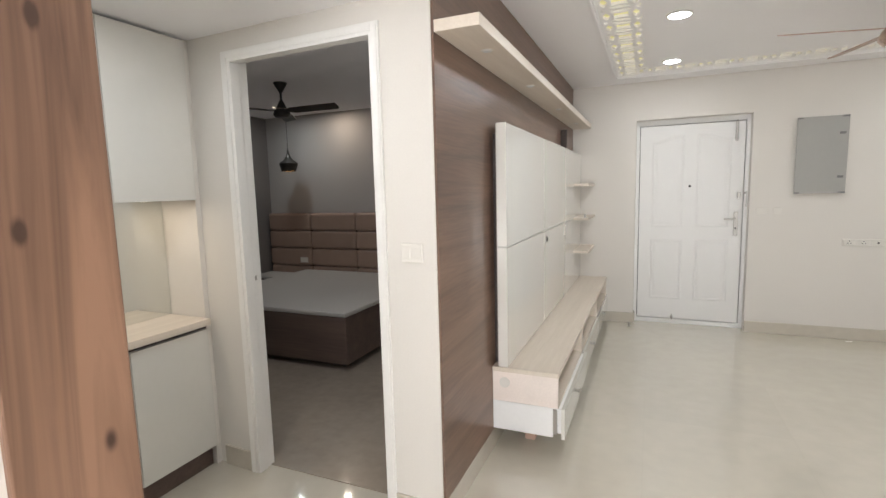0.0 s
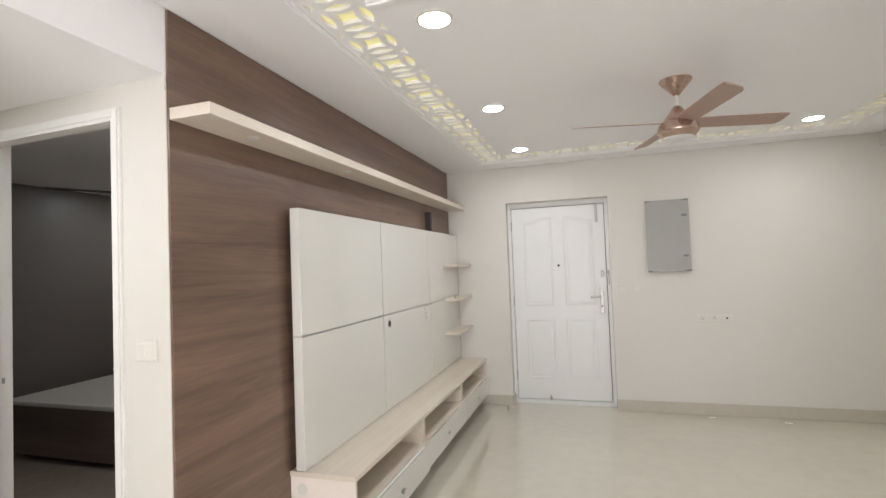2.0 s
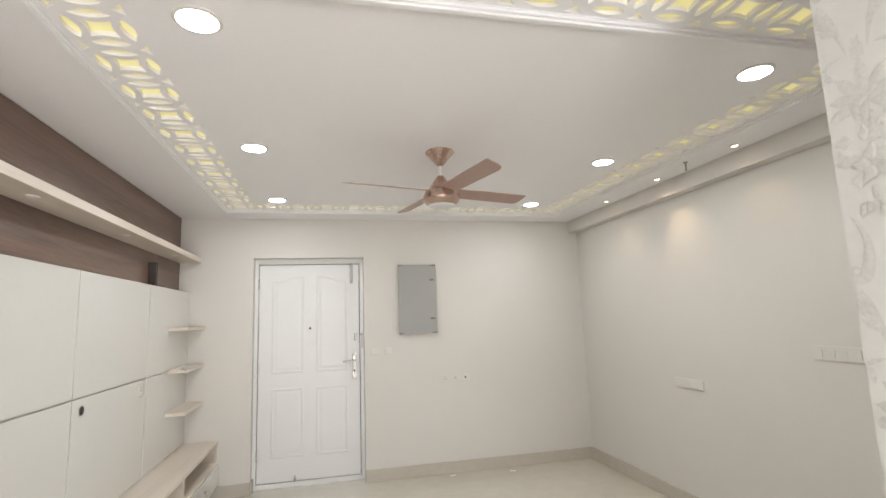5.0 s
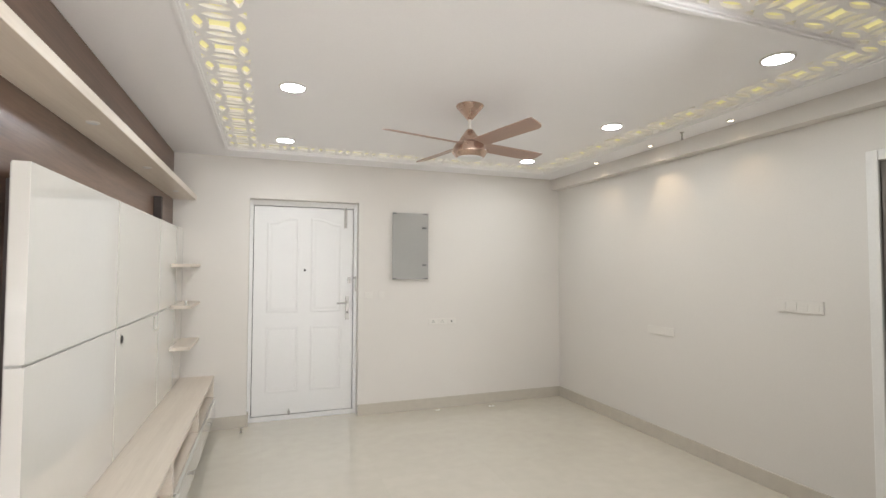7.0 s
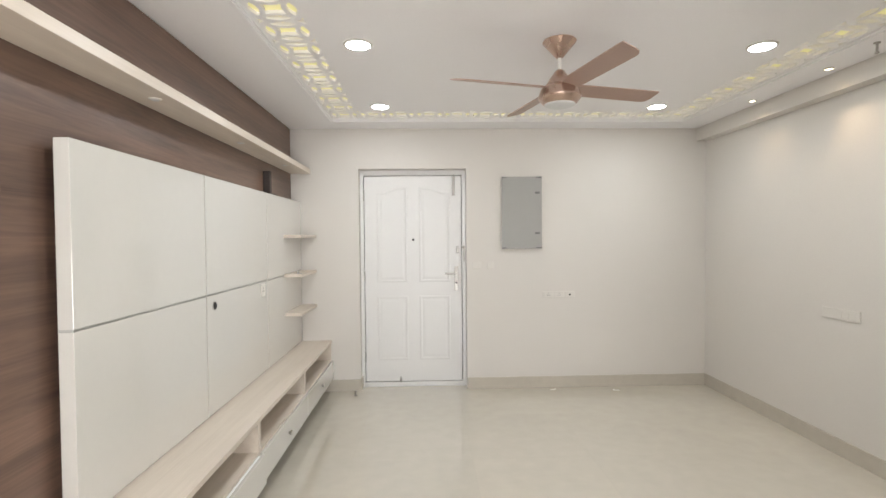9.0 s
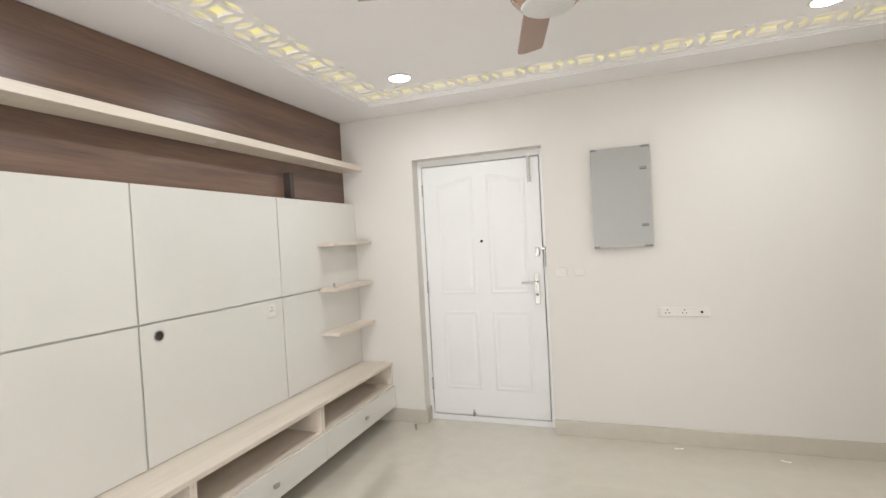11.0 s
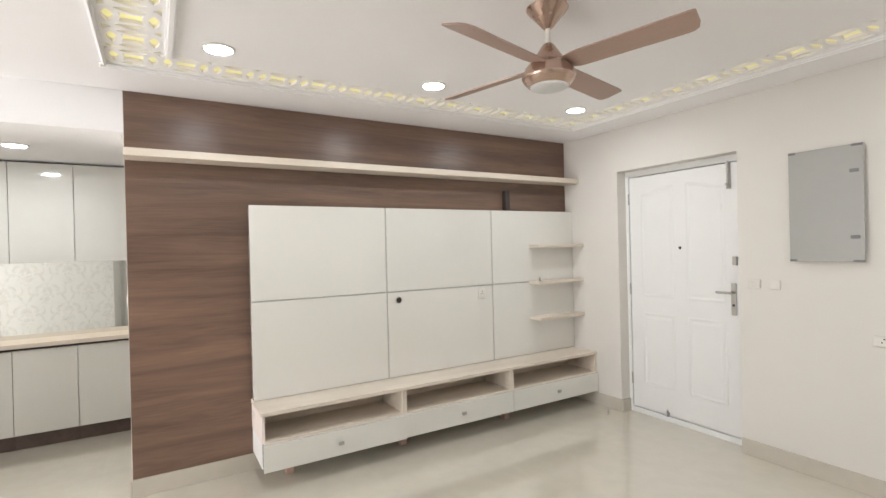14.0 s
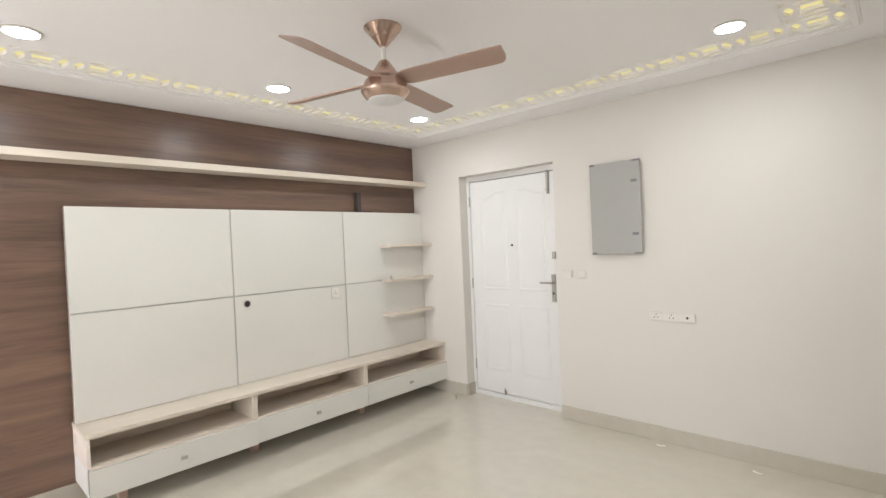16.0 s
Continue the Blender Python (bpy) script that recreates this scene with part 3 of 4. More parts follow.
def tv_unit(y0, y1, ajar):
    u = thing("television_unit", ((UX0 + UX1) / 2, (y0 + y1) / 2, 0), "floating pale maple television unit, white drawer below open niche", "cabinet", "television units")
    t = 0.018
    zt = UT - 0.0245
    near = y0 < 2.6
    part("side_panel", boxes((UX0, UX1, y0, y0 + t, 0.30 if near else UB + 0.01, zt), bevel=0.001, segments=1), "raw" if near else "maple", u, "pinkish raw edge side board" if near else "")
    if near:
        part("drawer_side", boxes((UX0, UX1 - 0.028, y0 + 0.002, y0 + t, UB + 0.004, 0.298), bevel=0.001, segments=1), "white_side", u, "white lower side board")
        part("cap", bm_disc(-0.72, y0, 0.41), "plastic", u, "round white cover cap")
        part("runner", boxes((UX1 - 0.03, UX1 - 0.006, y0 + 0.005, y0 + 0.014, 0.15, 0.29), bevel=0.001, segments=1), "steel", u, "steel drawer runner end")
    part("side_panel", boxes((UX0, UX1, y1 - t, y1, UB + 0.01, zt), bevel=0.001, segments=1), "maple", u)
    part("niche_floor", boxes((UX0, UX1 - 0.001, y0 + t, y1 - t, 0.292, 0.308)), "maple", u)
    part("niche_back", boxes((UX0, UX0 + 0.008, y0 + t, y1 - t, 0.309, zt)), "maple", u)
    part("base", boxes((UX0, UX1 - 0.03, y0 + t, y1 - t, UB + 0.005, UB + 0.02)), "white_side", u)
    d = part("drawer_front", boxes((UX1 + ajar - 0.018 + 0.019, UX1 + ajar + 0.019, y0 + 0.001, y1 - 0.002, UB, 0.298), bevel=0.0015), "white_gloss", u, "white gloss drawer front")
    part("drawer_box", boxes((UX1 - 0.10, UX1 + ajar + 0.0008, y0 + 0.022, y1 - 0.022, UB + 0.022, 0.2905)), "white_side", u, "white drawer box")
    ym, xf = (y0 + y1) / 2, UX1 + ajar + 0.019
    part("knob", boxes((xf - 0.0005, xf + 0.012, ym - 0.016, ym + 0.016, 0.203, 0.221), (xf + 0.012, xf + 0.018, ym - 0.019, ym + 0.019, 0.200, 0.224), bevel=0.002, segments=1), "steel", d)
    for yl in ((y0 + 0.20,) if near else (y0 + 0.06,)):
        part("leg", boxes((-0.65, -0.59, yl - 0.02, yl + 0.03, 0.0, UB + 0.005), bevel=0.003), "leg_wood", u, "short reddish wood leg")
    return u


def bm_disc(x, y, z):
    return turned_y([(0.03, 0), (0.03, 0.002), (0.026, 0.003)], x, y - 0.0002, z)


tv_unit(2.50, 3.495, 0.016)
tv_unit(3.497, 4.495, 0.0)
tv_unit(4.497, FAR - 0.004, 0.0)

# ---- ceiling lattice ----
PITCH, HALF = 0.24, BW / 2


BANDS = []
CUT, RIM = 0.0245, 0.013


def solid_at(u, v, p):
    """Below zero on the board of one repeat (u from the repeat's middle), above zero in its cut-outs."""
    ring, far = 0.5 * p, 0.72 * p
    r = math.hypot(u, v)
    d = min(HALF - abs(v) - RIM, max(ring - CUT / 2 - r, r - ring - CUT / 2 - 0.011))
    if r < ring:
        for cu, cv in ((far, 0), (-far, 0), (0, far), (0, -far)):
            d = min(d, abs(math.hypot(u - cu, v - cv) - ring) - CUT / 2)
    return d


def fret_repeat(p, z0, z1, nu=54, nv=56):
    """Faces of one repeat of the cut-out board: its underside and the walls of its holes."""
    du, dv = p / nu, 2 * HALF / nv
    val = [[solid_at(-p / 2 + i * du, -HALF + j * dv, p) for j in range(nv + 1)] for i in range(nu + 1)]
    faces = []
    for j in range(nv):
        start = None
        for i in range(nu + 1):
            ring = [(i, j), (i + 1, j), (i + 1, j + 1), (i, j + 1)] if i < nu else None
            full = ring is not None and all(val[a][b] < 0 for a, b in ring)
            if full and start is None:
                start = i
            if not full and start is not None:
                a, b, c, d = start * du, i * du, -HALF + j * dv, -HALF + (j + 1) * dv
                faces.append([(a, c, z0), (a, d, z0), (b, d, z0), (b, c, z0)])
                start = None
            if full or ring is None or all(val[a][b] >= 0 for a, b in ring):
                continue
            poly, cross = [], []
            for k in range(4):
                (a, b), (c, d) = ring[k], ring[(k + 1) % 4]
                f, g = val[a][b], val[c][d]
                if f < 0:
                    poly.append((a * du, -HALF + b * dv))
                if (f < 0) != (g < 0):
                    t = f / (f - g)
                    q = ((a + (c - a) * t) * du, -HALF + (b + (d - b) * t) * dv)
                    poly.append(q)
                    cross.append(q)
            if len(poly) > 2:
                faces.append([(*q, z0) for q in poly[::-1]])
            for a, b in zip(cross[::2], cross[1::2]):
                faces.append([(*a, z0), (*b, z0), (*b, z1), (*a, z1)])
    return faces


def lattice(name, length, place, turn, moulds):
    """A band of interlaced rings in front of a lit yellow sheet; u runs along it, v across."""
    BANDS.append(0)
    lift0 = 0.0006 * len(BANDS)
    th = thing(name, (*place, CEIL), "white cut-out ring lattice over yellow lit ceiling cove", "ceiling lattice", "ceiling lattice bands")
    m = Matrix.Translation((*place, 0)) @ Matrix.Rotation(radians(turn), 4, "Z")
    n = int(round(length / PITCH))
    p = length / n
    verts, faces = [], []
    for face in fret_repeat(p, CEIL + 0.001 + lift0, CEIL + 0.019 + lift0):
        for k in range(n):
            faces.append(range(len(verts), len(verts) + len(face)))
            verts.extend((u + k * p, v, z) for u, v, z in face)
    me = bpy.data.meshes.new("fretwork")
    me.from_pydata(verts, [], [list(f) for f in faces])
    me.transform(Matrix.Translation(-Vector((*place, CEIL))) @ m)
    me.materials.append(M["ceiling"])
    board = new("fretwork", me)
    board.parent = th
    tagged(board, "white cut-out board")
    bm = boxes((0.001, length - 0.001, -HALF + 0.001, HALF - 0.001, CEIL + 0.022 + lift0, CEIL + 0.026 + lift0))
    bm.transform(m)
    part("light_sheet", bm, "cove", th, "glowing yellow acrylic sheet")
    for v0, v1, e in moulds:
        bm = boxes((-e, length + e, v0, v1, CEIL - 0.012, CEIL - 0.0005), (-e, length + e, v0 + 0.010, v1 - 0.010, CEIL - 0.022, CEIL - 0.012), bevel=0.003)
        bm.transform(m)
        part("moulding", bm, "ceiling", th, "white stepped moulding")
    return th


lattice("ceiling_lattice", OY1 - OY0, (OX0 + HALF, OY0), 90, ((HALF + 0.001, HALF + 0.038, 0.038),))
lattice("ceiling_lattice", OY1 - OY0, (OX1 - HALF, OY0), 90, ((-HALF - 0.038, -HALF - 0.001, 0.038),))
lattice("ceiling_lattice", IX1 - IX0, (IX0, OY0 + HALF), 0, ((HALF + 0.001, HALF + 0.045, 0.0), (-HALF - 0.025, -HALF - 0.001, BW)))
lattice("ceiling_lattice", IX1 - IX0, (IX0, OY1 - HALF), 0, ((HALF + 0.001, HALF + 0.038, BW),))

# ---- lamps in the ceiling ----


def downlight(x, y, z, r=0.078):
    d = thing("downlight", (x, y, z), "round white recessed ceiling downlight, lit", "downlight", "ceiling downlights")
    part("rim", lathe([(r, 0.0), (r, -0.004), (r - 0.012, -0.008), (r - 0.014, -0.004), (r - 0.014, 0.0)], 40, x, y, z - 0.0005), "plastic", d)
    part("diffuser", lathe([(r - 0.0145, 0.0), (r - 0.0145, -0.007), (r - 0.022, -0.0105), (r - 0.045, -0.0125), (0, -0.013)], 40, x, y, z - 0.0006), "lens", d, "glowing white diffuser")
    return d


first = downlight(*DOWNLIGHTS[0], CEIL)
for x, y in DOWNLIGHTS[1:]:
    copy_thing(first, pose(x, y, CEIL))
# the second copy is the invented fitting of the unseen dining lamp
for x, y, z in ((-1.50, 1.15, LOW), (0.4, -1.0, CEIL)):
    copy_thing(first, pose(x, y, z))


def spotlight(x, y):
    d = thing("spotlight", (x, y, CEIL), "small round recessed ceiling spotlight, warm", "spotlight", "wall washing spotlights")
    part("rim", lathe([(0.030, 0.0), (0.030, -0.004), (0.022, -0.007), (0.020, 0.0)], 28, x, y, CEIL - 0.0005), "plastic", d)
    part("bulb", lathe([(0.0195, 0.0), (0.0195, -0.003), (0, -0.004)], 24, x, y, CEIL - 0.0006), "warm_lens", d, "glowing warm lens")
    return d


s0 = spotlight(3.067, SPOTS[0])
for y in SPOTS[1:]:
    copy_thing(s0, pose(3.067, y, CEIL))
# the last copy is an invented fitting for the bedroom's fill light
for x, y in ((-4.07, 4.59), (-3.55, 4.90), (-2.2, 2.6)):
    copy_thing(s0, pose(x, y, 2.50))

hook = thing("ceiling_hook", (2.99, 3.42, CEIL), "small grey metal pendant bracket in ceiling", "ceiling hook")
part("plate", lathe([(0.016, -0.0005), (0.016, -0.005), (0.006, -0.008)], 20, 2.99, 3.42, CEIL), "steel", hook)
part("stem", lathe([(0.006, -0.006), (0.006, -0.05), (0.010, -0.052), (0.010, -0.06), (0, -0.062)], 16, 2.99, 3.42, CEIL), "steel", hook)

# ---- ceiling fan ----
FX, FY = 1.231, 3.423


def ceiling_fan(name, x, y, zc, drop, angle, body, blade, blades, label, lit, pitch=-15, slim=1.0):
    f = thing(name, (x, y, zc), label, "ceiling fan")
    part("canopy", smooth(lathe([(r * slim, z) for r, z in ((0.0, -0.0005), (0.088, -0.0005), (0.090, -0.005), (0.087, -0.010), (0.024, -0.084), (0.016, -0.092), (0.0, -0.092))], 48, x, y, zc)), body, f)
    h = zc - drop
    part("rod", smooth(lathe([(0.0105, -0.085), (0.0105, h - zc + 0.14)], 20, x, y, zc)), "plastic" if lit else body, f, "white down rod" if lit else "")
    hub = part("motor_housing", smooth(lathe([(r * slim, z if z > 0.05 else 0.05 + (z - 0.05) * slim) for r, z in ((0.0, 0.147), (0.014, 0.147), (0.024, 0.140), (0.066, 0.078), (0.070, 0.068), (0.0715, 0.063), (0.076, 0.062), (0.088, 0.054), (0.101, 0.038), (0.110, 0.017), (0.1145, 0.001), (0.1140, -0.005), (0.107, -0.015), (0.090, -0.034), (0.083, -0.038), (0.0, -0.037))], 56, x, y, h)), body, f)
    # ring in the darker blade colour draws the shade of the housing seam
    part("band", smooth(lathe([(r * slim, z) for r, z in ((0.0690, 0.0640), (0.0735, 0.0645), (0.0735, 0.0675), (0.0690, 0.0680))], 48, x, y, h)), "blade", hub, "thin ring, seam's shade painted as a darker colour")
    if lit:
        part("lamp_cover", smooth(lathe([(0.082, -0.0382), (0.079, -0.044), (0.056, -0.052), (0.0, -0.055)], 40, x, y, h)), "off_lens", f, "milky round lamp cover, off")
    for k in range(blades):
        bm = bmesh.new()
        out = [(0.085 * slim, -0.036 * slim), (0.13, -0.047), (0.565, -0.052), (0.600, -0.050), (0.604, -0.046), (0.598, 0.022), (0.588, 0.046), (0.572, 0.058), (0.55, 0.062), (0.13, 0.058), (0.085 * slim, 0.042 * slim)]
        top = [bm.verts.new((u, v, 0.003)) for u, v in out]
        low = [bm.verts.new((u, v, -0.003)) for u, v in out]
        bm.faces.new(top)
        bm.faces.new(low[::-1])
        for i in range(len(out)):
            j = (i + 1) % len(out)
            bm.faces.new((top[i], low[i], low[j], top[j]))
        bmesh.ops.recalc_face_normals(bm, faces=bm.faces[:])
        bmesh.ops.rotate(bm, verts=bm.verts[:], matrix=Matrix.Rotation(radians(pitch), 3, "X"))
        bmesh.ops.rotate(bm, verts=bm.verts[:], matrix=Matrix.Rotation(radians(angle + k * 360 / blades), 3, "Z"))
        bmesh.ops.translate(bm, verts=bm.verts[:], vec=(x, y, h + 0.048))
        part("blade", bm, blade, f)
    return f


ceiling_fan("ceiling_fan", FX, FY, CEIL, 0.300, 14.3, "copper", "blade", 4, "copper four-blade ceiling fan with round lamp", True)

# ---- electrical plates ----


def plate_y(name, x0, x1, z, label, holes=(), rockers=(), y=FAR, h=0.045, category="socket", modules=()):
    """A wall plate on a wall that faces -y."""
    p = thing(name, ((x0 + x1) / 2, y, z), label, category)
    f = part("frame", boxes((x0, x1, y - 0.009, y - 0.0005, z - h, z + h), bevel=0.003), "plastic", p)
    for c in modules:
        part("module", boxes((c - 0.043, c + 0.043, y - 0.0125, y - 0.0085, z - h * 0.9, z + h * 0.9), bevel=0.002), "plastic", p)
    for r in rockers:
        part("rocker", boxes((r - 0.018, r + 0.018, y - 0.0112, y - 0.0085, z - h * 0.6, z + h * 0.6), bevel=0.002), "plastic", p)
    for c in holes:
        for dx, dz in ((0, 0.014), (-0.011, -0.006), (0.011, -0.006)):
            part("pin_hole", turned_y([(0.0042, 0), (0.0042, 0.001)], c + dx, y - (0.0123 if modules else 0.0088), z + dz, 10), "hole", f)
    return p


def plate_x(name, y0, y1, z, label, x, face, holes=(), rockers=(), h=0.045, category="socket"):
    """A wall plate on a wall that faces along x (face: 1 or -1)."""
    p = thing(name, (x, (y0 + y1) / 2, z), label, category)
    a, b = sorted((x + face * 0.0005, x + face * 0.009))
    f = part("frame", boxes((a, b, y0, y1, z - h, z + h), bevel=0.003), "plastic", p)
    for r in rockers:
        a, b = sorted((x + face * 0.0085, x + face * 0.0112))
        part("rocker", boxes((a, b, r - 0.018, r + 0.018, z - h * 0.6, z + h * 0.6), bevel=0.002), "plastic", p)
    for c in holes:
        for dy, dz in ((0, 0.014), (-0.011, -0.006), (0.011, -0.006)):
            bm = turned_x([(0.0042, 0), (0.0042, 0.001)], x + face * 0.0088, c + dy, z + dz, 10)
            part("pin_hole", bm, "hole", f)
    return p


plate_y("socket_plate", 1.637, 1.950, 0.912, "white triple socket plate on cream wall", (1.69, 1.795), (), h=0.032, modules=(1.69, 1.795, 1.900))
single("cable_outlet", turned_y([(0.009, 0), (0.009, 0.002)], 1.900, FAR - 0.0124, 0.912, 14), "hole", "black round cable outlet in socket plate", "cable outlet")
plate_y("switch_plate", 0.950, 1.036, 1.207, "white switch plate beside entrance door", (), (0.972, 1.013), h=0.032, category="switch")
plate_y("bell_plate", 1.094, 1.158, 1.207, "white square bell unit on cream wall", (), (1.126,), h=0.032, category="door bell")
plate_x("switch_plate", 3.79, 4.09, 0.945, "white switch and socket plate on cream wall", EAST, -1, (4.03,), (3.84, 3.89, 3.94), h=0.036, category="switch")
plate_x("switch_plate", 2.61, 2.90, 1.243, "white four-gang switch plate on cream wall", EAST, -1, (), (2.65, 2.72, 2.79, 2.86), h=0.04, category="switch")
plate_x("socket_plate", 4.362, 4.438, 1.105, "white socket in the television panel", PX, 1, (4.40,), ())
plate_y("switch_plate", -0.964, -0.862, 1.225, "white switch plate by bedroom door", (), (-0.938, -0.888), y=BED + 0.004, h=0.04, category="switch")

# ---- glass cover of the distribution board ----
db = thing("distribution_board", (1.428, FAR, 1.71), "grey glass electrical board cover with steel clips", "electrical board")
part("box", boxes((1.27, 1.585, FAR - 0.028, FAR - 0.0005, 1.40, 2.025), bevel=0.002), "groove", db)
gl = part("cover", boxes((1.235, 1.622, FAR - 0.040, FAR - 0.030, 1.366, 2.060), bevel=0.002), "frosted", db, "grey back-painted glass cover")
for x0, x1 in ((1.236, 1.276), (1.566, 1.621)):
    for z in (1.373, 2.053):
        part("clip", boxes((x0, x1, FAR - 0.046, FAR - 0.0402, z - 0.007, z + 0.007), bevel=0.002, segments=1), "zinc", gl, "grey metal corner clip")
for z in (1.515, 1.905):
    part("hinge", boxes((1.555, 1.600, FAR - 0.046, FAR - 0.0402, z - 0.010, z + 0.010), bevel=0.002, segments=1), "zinc", gl, "grey metal glass hinge")

# ---- door stop on the floor ----
ds = thing("door_stop", (-0.178, 5.372, 0), "small steel door stop on the floor", "door stop")
part("base", lathe([(0.016, 0.0005), (0.016, 0.004), (0.006, 0.006)], 20, -0.178, 5.372, 0), "steel", ds)
part("stem", lathe([(0.006, 0.005), (0.006, 0.03), (0.011, 0.032), (0.011, 0.045), (0.0, 0.047)], 20, -0.178, 5.372, 0), "steel", ds)

# ---- crockery unit ----
KX, KB = -2.165, WEST + 0.001
LINES = [BED + 0.018, 1.385, 0.975, 0.508]
for i, (y1, y0) in enumerate(zip(LINES, LINES[1:])):
    c = thing("wall_cabinet", ((KX + KB) / 2, (y0 + y1) / 2, 1.43), "white gloss wall cabinet above mirrored niche", "cabinet", "crockery wall cabinets")
    part("body", boxes((KB, KX - 0.021, y0 + 0.001, y1 - 0.001, 1.469, LOW - 0.012)), "white_side", c)
    part("door", boxes((KX - 0.020, KX, y0 + 0.002, y1 - 0.002, 1.467, LOW - 0.014), bevel=0.0015), "white_gloss", c)
    c = thing("base_cabinet", ((KX + KB) / 2, (y0 + y1) / 2, 0), "white gloss base cabinet on dark plinth", "cabinet", "crockery base cabinets")
    part("body", boxes((KB, KX - 0.021, y0 + 0.001, y1 - 0.001, 0.115, 0.800)), "white_side", c)
    part("door", boxes((KX - 0.020, KX, y0 + 0.002, y1 - 0.002, 0.12, 0.780), bevel=0.0015), "white_gloss", c)
    part("plinth", boxes((KB, KX - 0.045, y0, y1, 0.0, 0.115)), "walnut_plain", c, "dark brown recessed plinth")
    # solid dark strip in place of the groove's own shade
    part("gap", boxes((KX - 0.020, KX - 0.012, y0, y1, 0.783, 0.800)), "dark", c, "dark strip painting the shade of the finger groove")
structure("trim_filler", boxes((KB, KX - 0.022, BED + 0.026, BED + 0.066, 0.0, LOW)), "wall")
single("worktop", boxes((KB, KX + 0.022, 0.508, BED + 0.022, 0.802, 0.838), bevel=0.003), "maple", "pale maple worktop under wall cabinets", "worktop")
single("mirror", boxes((KB, WEST + 0.016, 0.512, BED + 0.024, 0.8385, 1.4665), bevel=0.002), "mirror", "frameless mirror behind worktop niche", "mirror")
for y in PUCKS:
    single("puck_light", lathe([(0.030, -0.0002), (0.030, -0.0005), (0.027, -0.0006), (0.0, -0.0006)], 28, -2.30, y, 1.4665), "warm_lens", "small warm puck light under wall cabinet", "puck light", "puck lights under cabinets")

# ---- bedroom things ----
bed = thing("bed", (-3.15, 4.1, 0), "double bed with bare pale board and dark wooden sides", "bed")
part("frame", boxes((-4.15, -2.28, 3.235, 5.08, 0.06, 0.46), bevel=0.006), "walnut_plain", bed)
part("plinth", boxes((-4.05, -2.38, 3.33, 5.08, 0.007, 0.06)), "dark", bed)
part("board", boxes((-4.15, -2.28, 3.235, 5.08, 0.461, 0.50), bevel=0.01), "bedtop", bed, "bare pale bed board")
hb = thing("headboard", (-3.4, 5.08, 0), "brown leatherette headboard with horizontal tufted rows", "headboard")
part("back_board", boxes((-4.76, -2.0, 5.175, 5.218, 0.10, 1.235)), "walnut_plain", hb)
for k in range(5):
    for j in range(4):
        part("cushion", boxes((-4.76 + j * 0.69, -4.074 + j * 0.69, 5.105, 5.174, 0.078 + k * 0.2316, 0.307 + k * 0.2316), bevel=0.032, segments=4), "leather", hb)
ns = thing("bedside_table", (-4.42, 4.85, 0), "dark bedside table beside the bed", "bedside table")
part("body", boxes((-4.76, -4.19, 4.72, 5.1, 0.007, 0.42), bevel=0.004), "walnut_plain", ns)
part("top", boxes((-4.76, -4.19, 4.71, 5.1, 0.421, 0.445), bevel=0.003), "bedtop", ns)
pd = thing("pendant_lamp", (-4.2, 4.92, 2.50), "black pendant lamp with gold inside, lit", "pendant lamp")
part("cord", lathe([(0.003, -0.0005), (0.003, -0.47)], 8, -4.2, 4.92, 2.50), "black", pd)
part("shade", smooth(lathe([(0.008, 0.25), (0.012, 0.21), (0.024, 0.165), (0.055, 0.118), (0.100, 0.086), (0.114, 0.070), (0.113, 0.058), (0.098, 0.010), (0.088, -0.030), (0.083, -0.030), (0.093, 0.010), (0.107, 0.058), (0.095, 0.080), (0.05, 0.112), (0.010, 0.15)], 36, -4.2, 4.92, 1.80)), "black", pd)
part("lining", smooth(lathe([(0.082, -0.027), (0.090, 0.008), (0.102, 0.054), (0.088, 0.074), (0.0, 0.095)], 32, -4.2, 4.92, 1.801)), "gold", pd, "glowing gold lining")
ceiling_fan("ceiling_fan", -3.14, 3.63, 2.50, 0.300, 2, "black", "black", 3, "black three-blade bedroom ceiling fan", False, slim=0.68)

part("strike_plate", skewed(boxes((-1.8928, -1.8905, BED + 0.055, BED + 0.067, 1.040, 1.066), bevel=0.0008, segments=1)), "steel", bdoor, "steel strike plate in frame")
plate_y("switch_plate", -4.25, -4.13, 0.62, "white switch plate on leather headboard", (), (-4.21, -4.17), y=5.104, h=0.035, category="switch")
bm = bmesh.new()
bmesh.ops.create_uvsphere(bm, u_segments=14, v_segments=8, radius=0.011)
bmesh.ops.scale(bm, vec=(0.7, 0.7, 2.0), verts=bm.verts[:])
bmesh.ops.translate(bm, vec=(-0.797, BED - 0.0085, 2.235), verts=bm.verts[:])
single("cable_clip", smooth(bm), "plastic", "small white cable clip at the wall corner", "cable clip")
